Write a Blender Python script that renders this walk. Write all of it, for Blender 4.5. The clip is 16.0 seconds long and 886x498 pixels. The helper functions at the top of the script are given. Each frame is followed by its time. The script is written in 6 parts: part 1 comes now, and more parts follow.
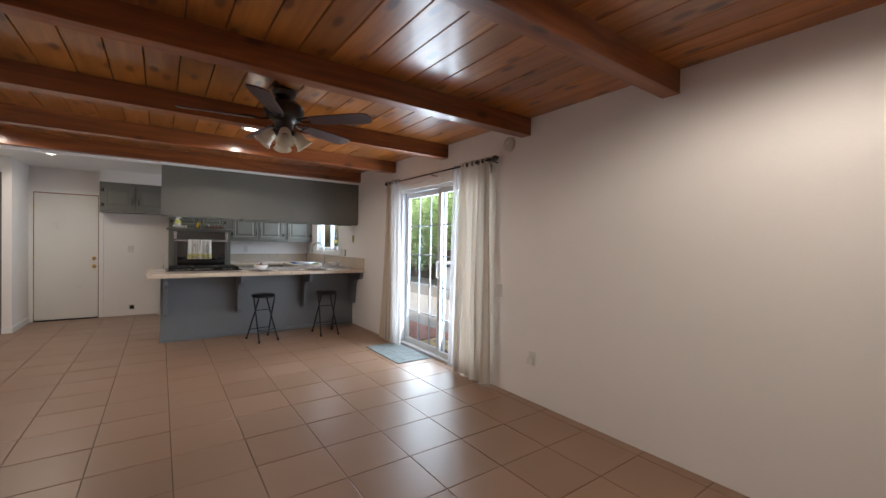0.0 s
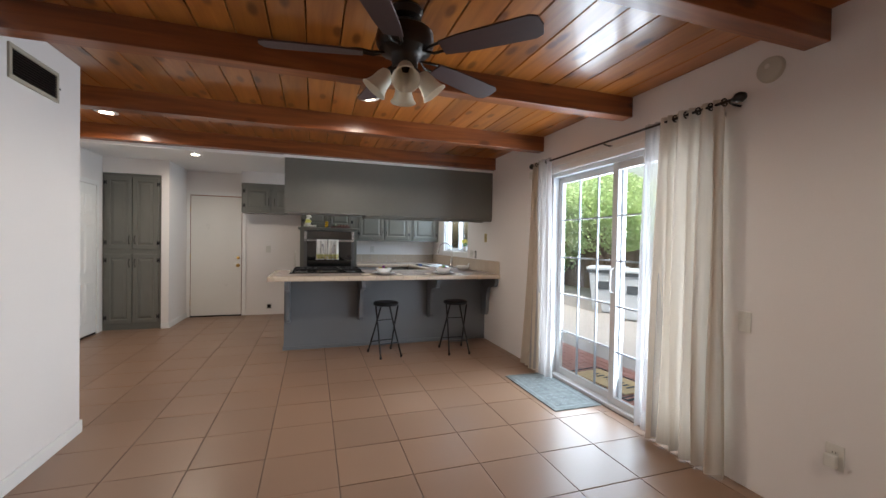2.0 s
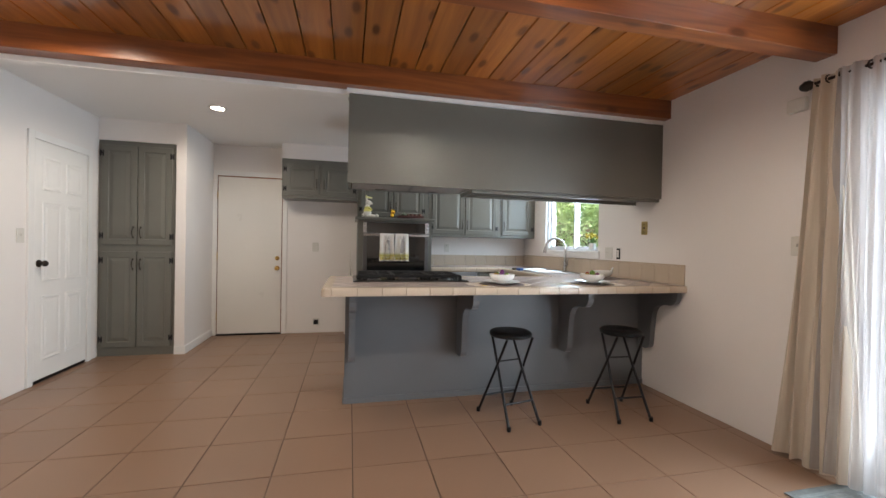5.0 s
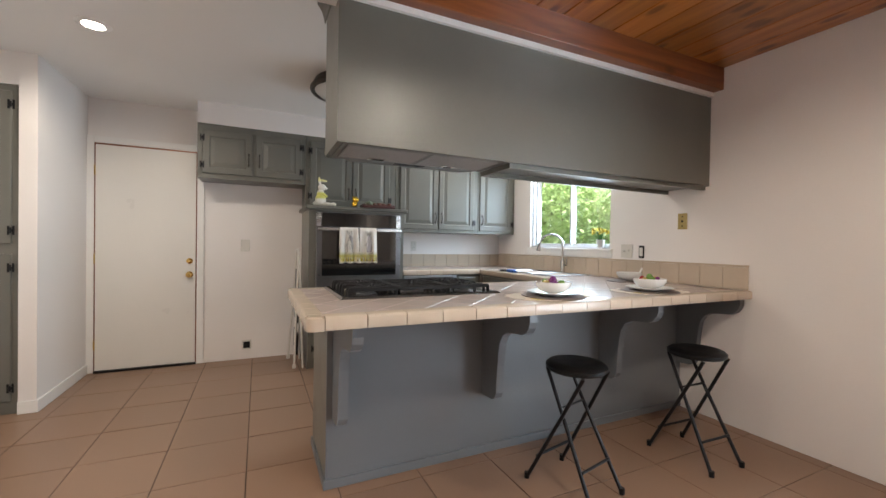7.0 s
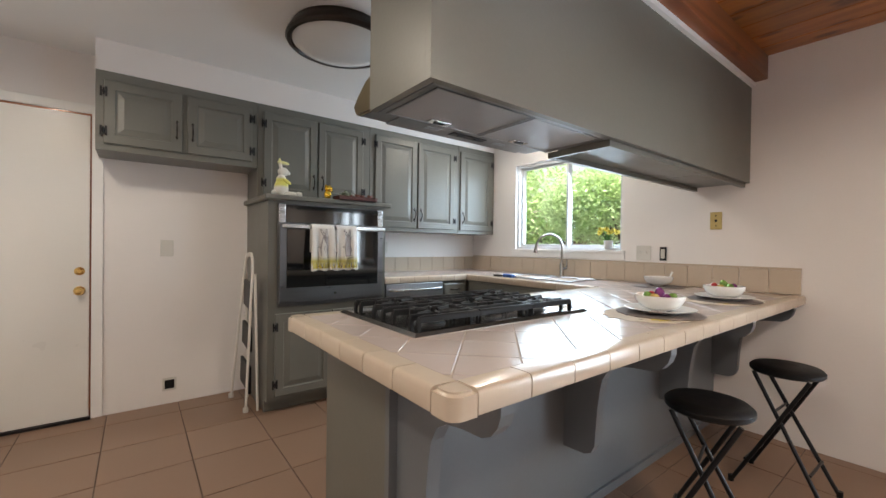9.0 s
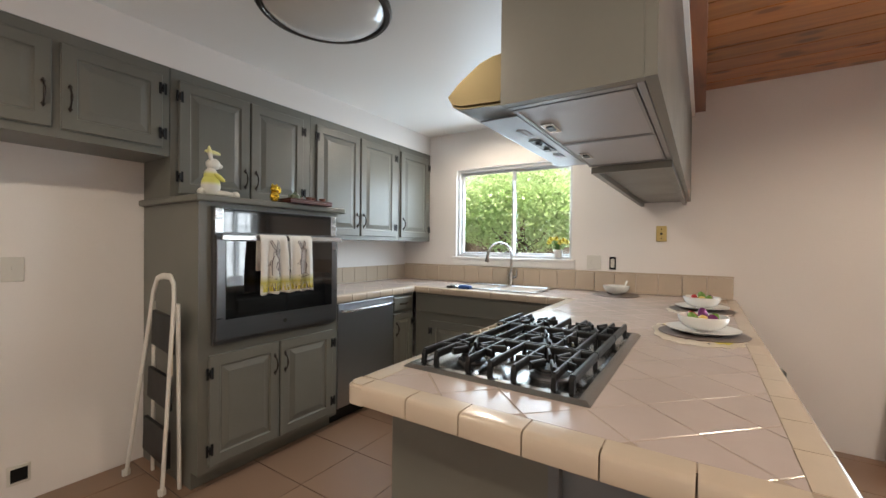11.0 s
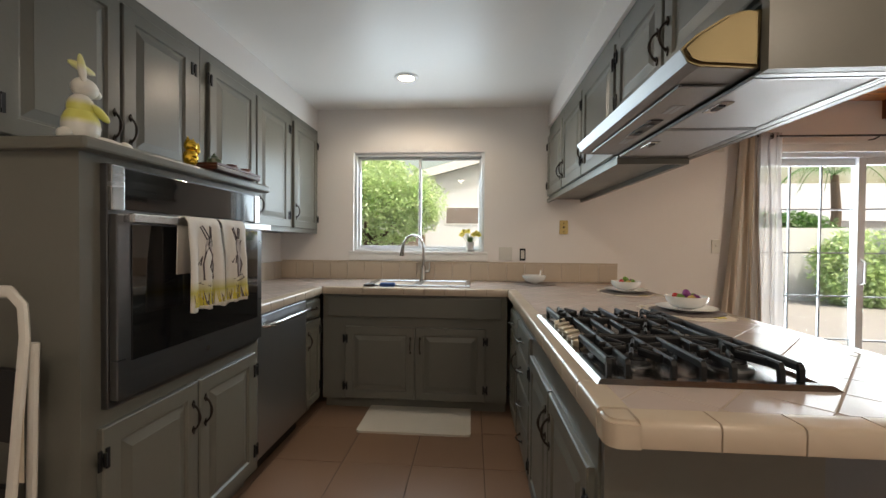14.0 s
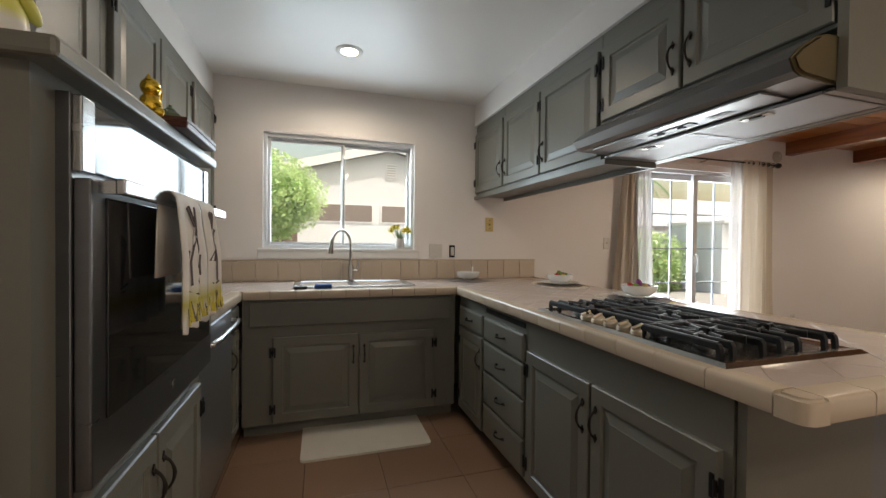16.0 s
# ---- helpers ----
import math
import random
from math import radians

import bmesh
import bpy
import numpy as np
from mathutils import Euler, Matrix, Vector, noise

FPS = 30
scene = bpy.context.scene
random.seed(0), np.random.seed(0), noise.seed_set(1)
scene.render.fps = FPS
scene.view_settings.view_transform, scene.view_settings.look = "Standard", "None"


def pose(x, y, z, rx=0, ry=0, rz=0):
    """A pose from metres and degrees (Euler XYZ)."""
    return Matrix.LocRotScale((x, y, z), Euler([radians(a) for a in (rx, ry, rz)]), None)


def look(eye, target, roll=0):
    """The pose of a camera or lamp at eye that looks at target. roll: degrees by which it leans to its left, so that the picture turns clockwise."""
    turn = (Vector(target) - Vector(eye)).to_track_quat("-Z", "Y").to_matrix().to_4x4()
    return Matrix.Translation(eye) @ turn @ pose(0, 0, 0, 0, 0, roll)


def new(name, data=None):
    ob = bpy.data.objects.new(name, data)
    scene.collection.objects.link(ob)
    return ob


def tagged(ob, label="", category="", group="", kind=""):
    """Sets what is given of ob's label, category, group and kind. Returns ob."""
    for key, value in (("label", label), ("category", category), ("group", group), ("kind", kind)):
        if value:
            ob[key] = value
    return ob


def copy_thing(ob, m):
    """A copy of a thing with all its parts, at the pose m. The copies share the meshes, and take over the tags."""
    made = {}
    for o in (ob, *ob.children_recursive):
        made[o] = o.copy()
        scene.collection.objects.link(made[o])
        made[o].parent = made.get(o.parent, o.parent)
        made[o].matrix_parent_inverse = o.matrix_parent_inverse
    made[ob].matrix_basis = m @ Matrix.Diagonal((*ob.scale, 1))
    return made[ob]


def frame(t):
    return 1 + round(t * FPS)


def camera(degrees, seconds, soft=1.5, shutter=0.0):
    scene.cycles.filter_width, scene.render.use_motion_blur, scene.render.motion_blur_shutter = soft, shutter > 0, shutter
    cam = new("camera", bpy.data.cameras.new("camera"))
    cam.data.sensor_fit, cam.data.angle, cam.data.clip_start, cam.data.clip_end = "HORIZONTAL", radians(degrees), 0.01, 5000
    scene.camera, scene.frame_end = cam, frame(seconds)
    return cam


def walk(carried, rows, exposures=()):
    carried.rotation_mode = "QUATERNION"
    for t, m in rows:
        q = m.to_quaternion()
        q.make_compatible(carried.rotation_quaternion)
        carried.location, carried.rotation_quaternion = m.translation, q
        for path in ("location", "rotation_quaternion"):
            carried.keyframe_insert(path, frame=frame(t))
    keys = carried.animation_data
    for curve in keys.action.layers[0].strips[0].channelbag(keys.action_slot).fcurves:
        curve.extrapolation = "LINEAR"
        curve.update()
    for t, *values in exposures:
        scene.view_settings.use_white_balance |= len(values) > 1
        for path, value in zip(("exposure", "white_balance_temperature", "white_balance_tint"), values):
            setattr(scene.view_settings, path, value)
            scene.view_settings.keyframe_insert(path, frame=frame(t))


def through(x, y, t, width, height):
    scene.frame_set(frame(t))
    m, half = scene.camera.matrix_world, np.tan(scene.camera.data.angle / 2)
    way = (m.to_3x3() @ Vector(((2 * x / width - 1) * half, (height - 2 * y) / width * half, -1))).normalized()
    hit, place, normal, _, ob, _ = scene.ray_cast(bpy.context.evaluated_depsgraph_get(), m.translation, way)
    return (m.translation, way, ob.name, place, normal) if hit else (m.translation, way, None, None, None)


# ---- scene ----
cam = camera(96.2, 16.0)
PATH = [
    (0, (0.202, 0.268, 1.344), (1.361, 1.897, 1.316), 1.0),
    (0.5, (0.325, 0.506, 1.318), (1.32, 2.24, 1.292), 0.9),
    (1, (0.385, 0.797, 1.306), (1.253, 2.599, 1.283), 1.1),
    (1.5, (0.468, 1.11, 1.315), (1.219, 2.963, 1.288), 1.1),
    (2, (0.523, 1.433, 1.321), (1.146, 3.333, 1.288), 1.0),
    (2.5, (0.557, 1.769, 1.305), (1.067, 3.702, 1.273), 1.1),
    (3, (0.519, 2.127, 1.258), (0.989, 4.071, 1.235), 1.1),
    (3.5, (0.478, 2.476, 1.226), (0.919, 4.427, 1.207), 1.3),
    (4, (0.366, 2.817, 1.223), (0.798, 4.77, 1.2), 1.2),
    (4.5, (0.291, 3.142, 1.212), (0.72, 5.095, 1.193), 1.1),
    (7, (-0.098, 4.544, 1.19), (0.745, 6.357, 1.168), 0.9),
    (7.5, (-0.199, 4.823, 1.181), (0.734, 6.592, 1.161), 0.8),
    (8, (-0.228, 5.029, 1.181), (0.792, 6.75, 1.162), 0.9),
    (8.5, (-0.306, 5.252, 1.183), (0.809, 6.912, 1.165), 0.8),
    (11, (-0.688, 6.24, 1.29), (0.987, 7.334, 1.27), 0.6),
    (11.5, (-0.742, 6.419, 1.302), (1.027, 7.352, 1.274), 0.4),
    (12, (-0.758, 6.602, 1.292), (1.08, 7.391, 1.265), 0.6),
    (12.5, (-0.758, 6.798, 1.282), (1.136, 7.44, 1.253), 0.3),
    (13, (-0.757, 6.974, 1.258), (1.185, 7.454, 1.233), 0.3),
    (13.5, (-0.73, 7.141, 1.252), (1.247, 7.446, 1.222), 0.4),
    (14, (-0.704, 7.297, 1.253), (1.29, 7.443, 1.221), 0.5),
    (14.5, (-0.668, 7.491, 1.244), (1.332, 7.461, 1.217), 0.6),
    (15, (-0.608, 7.643, 1.236), (1.382, 7.451, 1.209), 0.5),
    (15.5, (-0.548, 7.786, 1.239), (1.416, 7.411, 1.202), 0.9),
    (16, (-0.463, 7.951, 1.221), (1.447, 7.36, 1.194), 0.6),
]
EXPOSURES = [(0, 1.42, 6200, 10), (1.5, 1.5, 6200, 10), (3, 1.33, 6250, 10), (4.5, 1.65, 6350, 10), (7, 2.05, 6350, 10), (8.5, 2.03, 6350, 10), (11, 1.92, 6700, 10), (12.5, 1.66, 6950, 10), (14, 1.42, 7000, 10), (16, 1.33, 6950, 10)]
walk(cam, [(t, look(eye, target, roll)) for t, eye, target, roll in PATH], EXPOSURES)

# ---- world, sun, exposure ----
SUN_EL, SUN_AZ = 58.0, 215.0
world = bpy.data.worlds.new("world")
scene.world = world
world.use_nodes = True
wn = world.node_tree.nodes
sky = wn.new("ShaderNodeTexSky")
sky.sky_type, sky.sun_disc = "NISHITA", False
sky.sun_elevation, sky.sun_rotation = radians(SUN_EL), radians(SUN_AZ)
sky.dust_density, sky.air_density, sky.ozone_density = 6.0, 2.0, 0.5
wn["Background"].inputs["Strength"].default_value = 0.1
world.node_tree.links.new(sky.outputs[0], wn["Background"].inputs["Color"])
sun = new("sun", bpy.data.lights.new("sun", "SUN"))
sun.data.energy, sun.data.angle, sun.data.color = 1.6, radians(0.5), (1.0, 0.96, 0.9)
az = radians(SUN_AZ)
sun.matrix_world = look((math.sin(az) * 20, math.cos(az) * 20, math.tan(radians(SUN_EL)) * 20), (0, 0, 0))


def area_light(name, eye, target, w, h, power, colour):
    ob = new(name, bpy.data.lights.new(name, "AREA"))
    ob.data.shape, ob.data.size, ob.data.size_y = "RECTANGLE", w, h
    ob.data.energy, ob.data.color = power, colour
    ob.matrix_world = look(eye, target)
    return ob


area_light("sky_light_patio", (2.99, 4.06, 1.08), (0, 4.06, 1.45), 1.65, 1.85, 37, (0.78, 0.9, 1.0))
area_light("sky_light_window", (2.99, 7.77, 1.62), (0, 7.77, 0.5), 1.1, 0.82, 9, (0.66, 0.84, 1.0))


# ---- materials ----
def mat(name, colour, rough=0.5, metal=0.0, vary=0.12, scale=6.0, grain=60.0, bump=0.1, coat=0.0, rnd=0.0, stretch=(1, 1, 1), tint=None, spec=0.5, place=False):
    """Paint, plaster, metal and the like: a base colour with broad stains and a fine grain, and fine relief."""
    m = bpy.data.materials.new(name)
    m.use_nodes = True
    n, l = m.node_tree.nodes, m.node_tree.links
    b = n["Principled BSDF"]
    tc = n.new("ShaderNodeTexCoord")
    mp = n.new("ShaderNodeMapping")
    mp.inputs["Scale"].default_value = stretch
    if place:
        geo = n.new("ShaderNodeNewGeometry")
    l.new(geo.outputs["Position"] if place else tc.outputs["Object"], mp.inputs["Vector"])
    big = n.new("ShaderNodeTexNoise")
    big.inputs["Scale"].default_value, big.inputs["Detail"].default_value = scale, 4
    fine = n.new("ShaderNodeTexNoise")
    fine.inputs["Scale"].default_value, fine.inputs["Detail"].default_value = grain, 3
    l.new(mp.outputs[0], big.inputs["Vector"])
    l.new(mp.outputs[0], fine.inputs["Vector"])
    mix = n.new("ShaderNodeMix")
    mix.data_type = "RGBA"
    mix.inputs[6].default_value = (*[c * (1 - vary) for c in colour], 1)
    t = tint or tuple(min(1, c * (1 + vary)) for c in colour)
    mix.inputs[7].default_value = (*t, 1)
    l.new(big.outputs["Fac"], mix.inputs[0])
    hsv = n.new("ShaderNodeHueSaturation")
    l.new(mix.outputs[2], hsv.inputs["Color"])
    add = n.new("ShaderNodeMath")
    add.operation = "MULTIPLY_ADD"
    add.inputs[1].default_value, add.inputs[2].default_value = vary * 0.8, 1 - vary * 0.4
    l.new(fine.outputs["Fac"], add.inputs[0])
    last = add
    if rnd:
        info = n.new("ShaderNodeObjectInfo")
        r = n.new("ShaderNodeMath")
        r.operation = "MULTIPLY_ADD"
        r.inputs[1].default_value, r.inputs[2].default_value = rnd, 1 - rnd / 2
        l.new(info.outputs["Random"], r.inputs[0])
        mu = n.new("ShaderNodeMath")
        mu.operation = "MULTIPLY"
        l.new(r.outputs[0], mu.inputs[0])
        l.new(add.outputs[0], mu.inputs[1])
        last = mu
    l.new(last.outputs[0], hsv.inputs["Value"])
    l.new(hsv.outputs[0], b.inputs["Base Color"])
    rr = n.new("ShaderNodeMath")
    rr.operation = "MULTIPLY_ADD"
    rr.inputs[1].default_value, rr.inputs[2].default_value = rough * 0.5, rough * 0.75
    l.new(big.outputs["Fac"], rr.inputs[0])
    l.new(rr.outputs[0], b.inputs["Roughness"])
    b.inputs["Metallic"].default_value = metal
    b.inputs["Coat Weight"].default_value = coat
    b.inputs["Coat Roughness"].default_value = 0.15
    b.inputs["Specular IOR Level"].default_value = spec
    if bump:
        bp = n.new("ShaderNodeBump")
        bp.inputs["Strength"].default_value, bp.inputs["Distance"].default_value = bump, 0.004
        l.new(fine.outputs["Fac"], bp.inputs["Height"])
        l.new(bp.outputs[0], b.inputs["Normal"])
    return m


def wood(name, dark, mid, light, rough=0.28, axis="y", coat=0.5, knots=True):
    """Stained boards: grain along one axis, each board of its own tone, with knots."""
    m = bpy.data.materials.new(name)
    m.use_nodes = True
    n, l = m.node_tree.nodes, m.node_tree.links
    b = n["Principled BSDF"]
    tc, geo = n.new("ShaderNodeTexCoord"), n.new("ShaderNodeNewGeometry")
    shift = n.new("ShaderNodeVectorMath")
    shift.operation = "MULTIPLY_ADD"
    shift.inputs[1].default_value = (13, 29, 7)
    l.new(geo.outputs["Random Per Island"], shift.inputs[0])
    l.new(tc.outputs["Object"], shift.inputs[2])
    mp = n.new("ShaderNodeMapping")
    s = {"x": (1.0, 14, 14), "y": (14, 1.0, 14), "z": (14, 14, 1.0)}[axis]
    mp.inputs["Scale"].default_value = s
    l.new(shift.outputs[0], mp.inputs["Vector"])
    no = n.new("ShaderNodeTexNoise")
    no.inputs["Scale"].default_value, no.inputs["Detail"].default_value, no.inputs["Distortion"].default_value = 1.3, 6, 0.8
    l.new(mp.outputs[0], no.inputs["Vector"])
    ramp = n.new("ShaderNodeValToRGB")
    ramp.color_ramp.elements[0].position, ramp.color_ramp.elements[0].color = 0.3, (*dark, 1)
    ramp.color_ramp.elements[1].position, ramp.color_ramp.elements[1].color = 0.72, (*light, 1)
    e = ramp.color_ramp.elements.new(0.5)
    e.color = (*mid, 1)
    l.new(no.outputs["Fac"], ramp.inputs[0])
    tone = n.new("ShaderNodeMath")
    tone.operation = "MULTIPLY_ADD"
    tone.inputs[1].default_value, tone.inputs[2].default_value = 0.5, 0.75
    l.new(geo.outputs["Random Per Island"], tone.inputs[0])
    hsv = n.new("ShaderNodeHueSaturation")
    l.new(ramp.outputs[0], hsv.inputs["Color"])
    l.new(tone.outputs[0], hsv.inputs["Value"])
    out = hsv.outputs[0]
    if knots:
        mk = n.new("ShaderNodeMapping")
        mk.inputs["Scale"].default_value = {"x": (2.2, 5.5, 5.5), "y": (5.5, 2.2, 5.5), "z": (5.5, 5.5, 2.2)}[axis]
        l.new(shift.outputs[0], mk.inputs["Vector"])
        vo = n.new("ShaderNodeTexVoronoi")
        vo.inputs["Scale"].default_value = 1.0
        if axis == "y":
            vo.voronoi_dimensions = "2D"
        l.new(mk.outputs[0], vo.inputs["Vector"])
        kr = n.new("ShaderNodeValToRGB")
        kr.color_ramp.elements[0].position, kr.color_ramp.elements[0].color = 0.08, (0.3, 0.2, 0.15, 1)
        kr.color_ramp.elements[1].position, kr.color_ramp.elements[1].color = 0.17, (1, 1, 1, 1)
        l.new(vo.outputs["Distance"], kr.inputs[0])
        km = n.new("ShaderNodeMix")
        km.data_type, km.blend_type = "RGBA", "MULTIPLY"
        km.inputs[0].default_value = 0.85
        l.new(out, km.inputs[6])
        l.new(kr.outputs[0], km.inputs[7])
        out = km.outputs[2]
    l.new(out, b.inputs["Base Color"])
    b.inputs["Roughness"].default_value = rough
    b.inputs["Coat Weight"].default_value, b.inputs["Coat Roughness"].default_value = coat, 0.12
    bp = n.new("ShaderNodeBump")
    bp.inputs["Strength"].default_value, bp.inputs["Distance"].default_value = 0.12, 0.003
    l.new(no.outputs["Fac"], bp.inputs["Height"])
    l.new(bp.outputs[0], b.inputs["Normal"])
    return m


def glass(name, tint=(1, 1, 1), rough=0.0):
    m = bpy.data.materials.new(name)
    m.use_nodes = True
    n, l = m.node_tree.nodes, m.node_tree.links
    n.remove(n["Principled BSDF"])
    fr, gl, tr, mx = n.new("ShaderNodeLayerWeight"), n.new("ShaderNodeBsdfGlossy"), n.new("ShaderNodeBsdfTransparent"), n.new("ShaderNodeMixShader")
    pw, ma = n.new("ShaderNodeMath"), n.new("ShaderNodeMath")
    pw.operation, ma.operation = "POWER", "MULTIPLY_ADD"
    pw.inputs[1].default_value = 5.0
    ma.inputs[1].default_value, ma.inputs[2].default_value = 0.3, 0.035
    l.new(fr.outputs["Facing"], pw.inputs[0])
    l.new(pw.outputs[0], ma.inputs[0])
    gl.inputs["Roughness"].default_value = rough
    tr.inputs[0].default_value = (*tint, 1)
    l.new(ma.outputs[0], mx.inputs[0])
    l.new(tr.outputs[0], mx.inputs[1])
    l.new(gl.outputs[0], mx.inputs[2])
    l.new(mx.outputs[0], n["Material Output"].inputs[0])
    return m


def glow(name, colour, strength):
    m = bpy.data.materials.new(name)
    m.use_nodes = True
    b = m.node_tree.nodes["Principled BSDF"]
    b.inputs["Base Color"].default_value = (*colour, 1)
    b.inputs["Emission Color"].default_value = (*colour, 1)
    b.inputs["Emission Strength"].default_value = strength
    return m


def cloth(name, colour, through=0.4, scale=500.0, clear=0.0):
    m = bpy.data.materials.new(name)
    m.use_nodes = True
    n, l = m.node_tree.nodes, m.node_tree.links
    n.remove(n["Principled BSDF"])
    d, t, tr, a, c = n.new("ShaderNodeBsdfDiffuse"), n.new("ShaderNodeBsdfTranslucent"), n.new("ShaderNodeBsdfTransparent"), n.new("ShaderNodeMixShader"), n.new("ShaderNodeMixShader")
    no = n.new("ShaderNodeTexNoise")
    no.inputs["Scale"].default_value = 9
    mx = n.new("ShaderNodeMix")
    mx.data_type = "RGBA"
    mx.inputs[6].default_value = (*[x * 0.86 for x in colour], 1)
    mx.inputs[7].default_value = (*colour, 1)
    l.new(no.outputs["Fac"], mx.inputs[0])
    for s in (d, t):
        l.new(mx.outputs[2], s.inputs["Color"])
    a.inputs[0].default_value, c.inputs[0].default_value = through, clear
    l.new(d.outputs[0], a.inputs[1])
    l.new(t.outputs[0], a.inputs[2])
    l.new(a.outputs[0], c.inputs[1])
    l.new(tr.outputs[0], c.inputs[2])
    l.new(c.outputs[0], n["Material Output"].inputs[0])
    return m


def leafy(name, colour, rough, vary, scale, grain, bump):
    """Leaves: the paint above, with light passing through."""
    m = mat(name, colour, rough, vary=vary, scale=scale, grain=grain, bump=bump)
    n, l = m.node_tree.nodes, m.node_tree.links
    b = n["Principled BSDF"]
    t, a = n.new("ShaderNodeBsdfTranslucent"), n.new("ShaderNodeAddShader")
    t.inputs[0].default_value = (colour[0] * 1.1, colour[1], colour[2] * 0.9, 1)
    l.new(b.outputs[0], a.inputs[0])
    l.new(t.outputs[0], a.inputs[1])
    l.new(a.outputs[0], n["Material Output"].inputs[0])
    return m


M_WALL = mat("wall_paint", (0.79, 0.755, 0.73), 0.55, vary=0.035, scale=1.5, grain=140, bump=0.12)
M_CEIL = mat("ceiling_paint", (0.83, 0.82, 0.8), 0.42, vary=0.03, scale=1.2, grain=120, bump=0.1)
M_TRIM = mat("trim_paint", (0.8, 0.79, 0.77), 0.35, vary=0.04, scale=5, grain=90, bump=0.05)
M_VINYL = mat("white_vinyl", (0.6, 0.61, 0.62), 0.3, vary=0.03, scale=5, grain=90, bump=0.03)
M_GREY = mat("grey_cabinet_paint", (0.142, 0.14, 0.12), 0.36, vary=0.08, scale=5, grain=70, bump=0.08)
M_GREY2 = mat("grey_panel_paint", (0.14, 0.15, 0.162), 0.4, vary=0.07, scale=3, grain=70, bump=0.08)
M_TILE = mat("terracotta_floor_tile", (0.25, 0.153, 0.1), 0.345, vary=0.09, scale=1.5, grain=60, bump=0.0, rnd=0.12, spec=0.5, place=True)
M_GROUT = mat("floor_grout", (0.09, 0.06, 0.045), 0.8, vary=0.2, scale=9)
M_CTILE = mat("cream_counter_tile", (0.48, 0.4, 0.365), 0.2, vary=0.06, scale=5, grain=30, bump=0.08, rnd=0.06, place=True)
# yellower than the counter tile: warm lamp light put into the colour
M_CETILE = mat("cream_edge_tile_warm_lit", (0.53, 0.44, 0.345), 0.18, vary=0.06, scale=7, grain=40, bump=0.05, rnd=0.05, place=True)
M_CGROUT = mat("counter_grout", (0.34, 0.27, 0.21), 0.8, vary=0.2, scale=20)
M_WOOD = wood("stained_pine_boards", (0.24, 0.074, 0.013), (0.32, 0.106, 0.018), (0.4, 0.148, 0.027))
M_BEAM = wood("stained_beam", (0.12, 0.032, 0.01), (0.19, 0.054, 0.014), (0.27, 0.085, 0.022), rough=0.38, axis="x", coat=0.3)
M_GAP = mat("dark_joint", (0.02, 0.01, 0.006), 0.8)
M_STEEL = mat("brushed_steel", (0.5, 0.5, 0.5), 0.26, 1.0, vary=0.08, scale=3, grain=40, bump=0.04, stretch=(1, 1, 14))
# dark gold: the room mirrored in the steel hood end, put into its colour
M_HOOD_REFL = mat("hood_steel_warm_reflection", (0.11, 0.088, 0.05), 0.38, 1.0, vary=0.06, scale=3, grain=40, bump=0.0, stretch=(14, 1, 1))
M_CHROME = mat("satin_nickel", (0.55, 0.54, 0.52), 0.18, 1.0, vary=0.03, bump=0)
M_BRASS = mat("polished_brass", (0.72, 0.5, 0.18), 0.18, 1.0, vary=0.08, bump=0)
M_IRON = mat("black_iron", (0.008, 0.008, 0.009), 0.5, vary=0.3, scale=20, bump=0.2, spec=0.3)
M_BLACK = mat("black_paint", (0.006, 0.006, 0.007), 0.35, vary=0.2, scale=9, bump=0.05, spec=0.3)
M_VINYLB = mat("black_vinyl", (0.004, 0.004, 0.0045), 0.45, vary=0.2, scale=14, bump=0.15, spec=0.25)
M_OGLASS = mat("black_oven_glass", (0.008, 0.008, 0.009), 0.05, vary=0.1, bump=0, spec=0.9)
M_BRONZE = mat("dark_bronze", (0.03, 0.022, 0.017), 0.35, 0.6, vary=0.25, scale=14, bump=0.1)
M_BLADE = mat("dark_fan_blade", (0.05, 0.025, 0.025), 0.4, vary=0.2, scale=2, grain=30, stretch=(1, 12, 1))
M_FROST = mat("frosted_glass", (0.75, 0.7, 0.58), 0.35, vary=0.12, scale=18, bump=0.05)
M_DOMEG = mat("dome_glass", (0.62, 0.63, 0.62), 0.12, vary=0.04, bump=0)
M_WHITE = mat("white_ceramic", (0.78, 0.78, 0.76), 0.15, vary=0.03, bump=0)
M_PLASTIC = mat("white_plastic", (0.64, 0.62, 0.57), 0.35, vary=0.04, bump=0)
M_RED = mat("worn_red", (0.4, 0.03, 0.03), 0.4)
M_GLASS = glass("window_glass")
M_CURT = cloth("cream_curtain", (0.64, 0.56, 0.465), 0.15)
M_SHEER = cloth("white_sheer", (0.64, 0.61, 0.6), 0.2, clear=0.4)
M_LAMP = glow("lamp_glass", (1.0, 0.87, 0.68), 14)
M_CONC = mat("concrete_paving", (0.3, 0.29, 0.275), 0.8, vary=0.12, scale=1.5, grain=60, bump=0.3)
M_BRICK = mat("red_paver", (0.3, 0.14, 0.11), 0.8, vary=0.25, scale=5, grain=50, bump=0.3, rnd=0.25)
M_STUCCO = mat("pale_stucco", (0.68, 0.69, 0.7), 0.85, vary=0.06, scale=2, grain=90, bump=0.4)
M_ROOF = mat("grey_shingle", (0.36, 0.37, 0.39), 0.85, vary=0.2, scale=5, grain=40, bump=0.4)
M_LEAF = leafy("leaf_green", (0.24, 0.32, 0.17), 0.35, vary=0.45, scale=2.5, grain=20, bump=0)
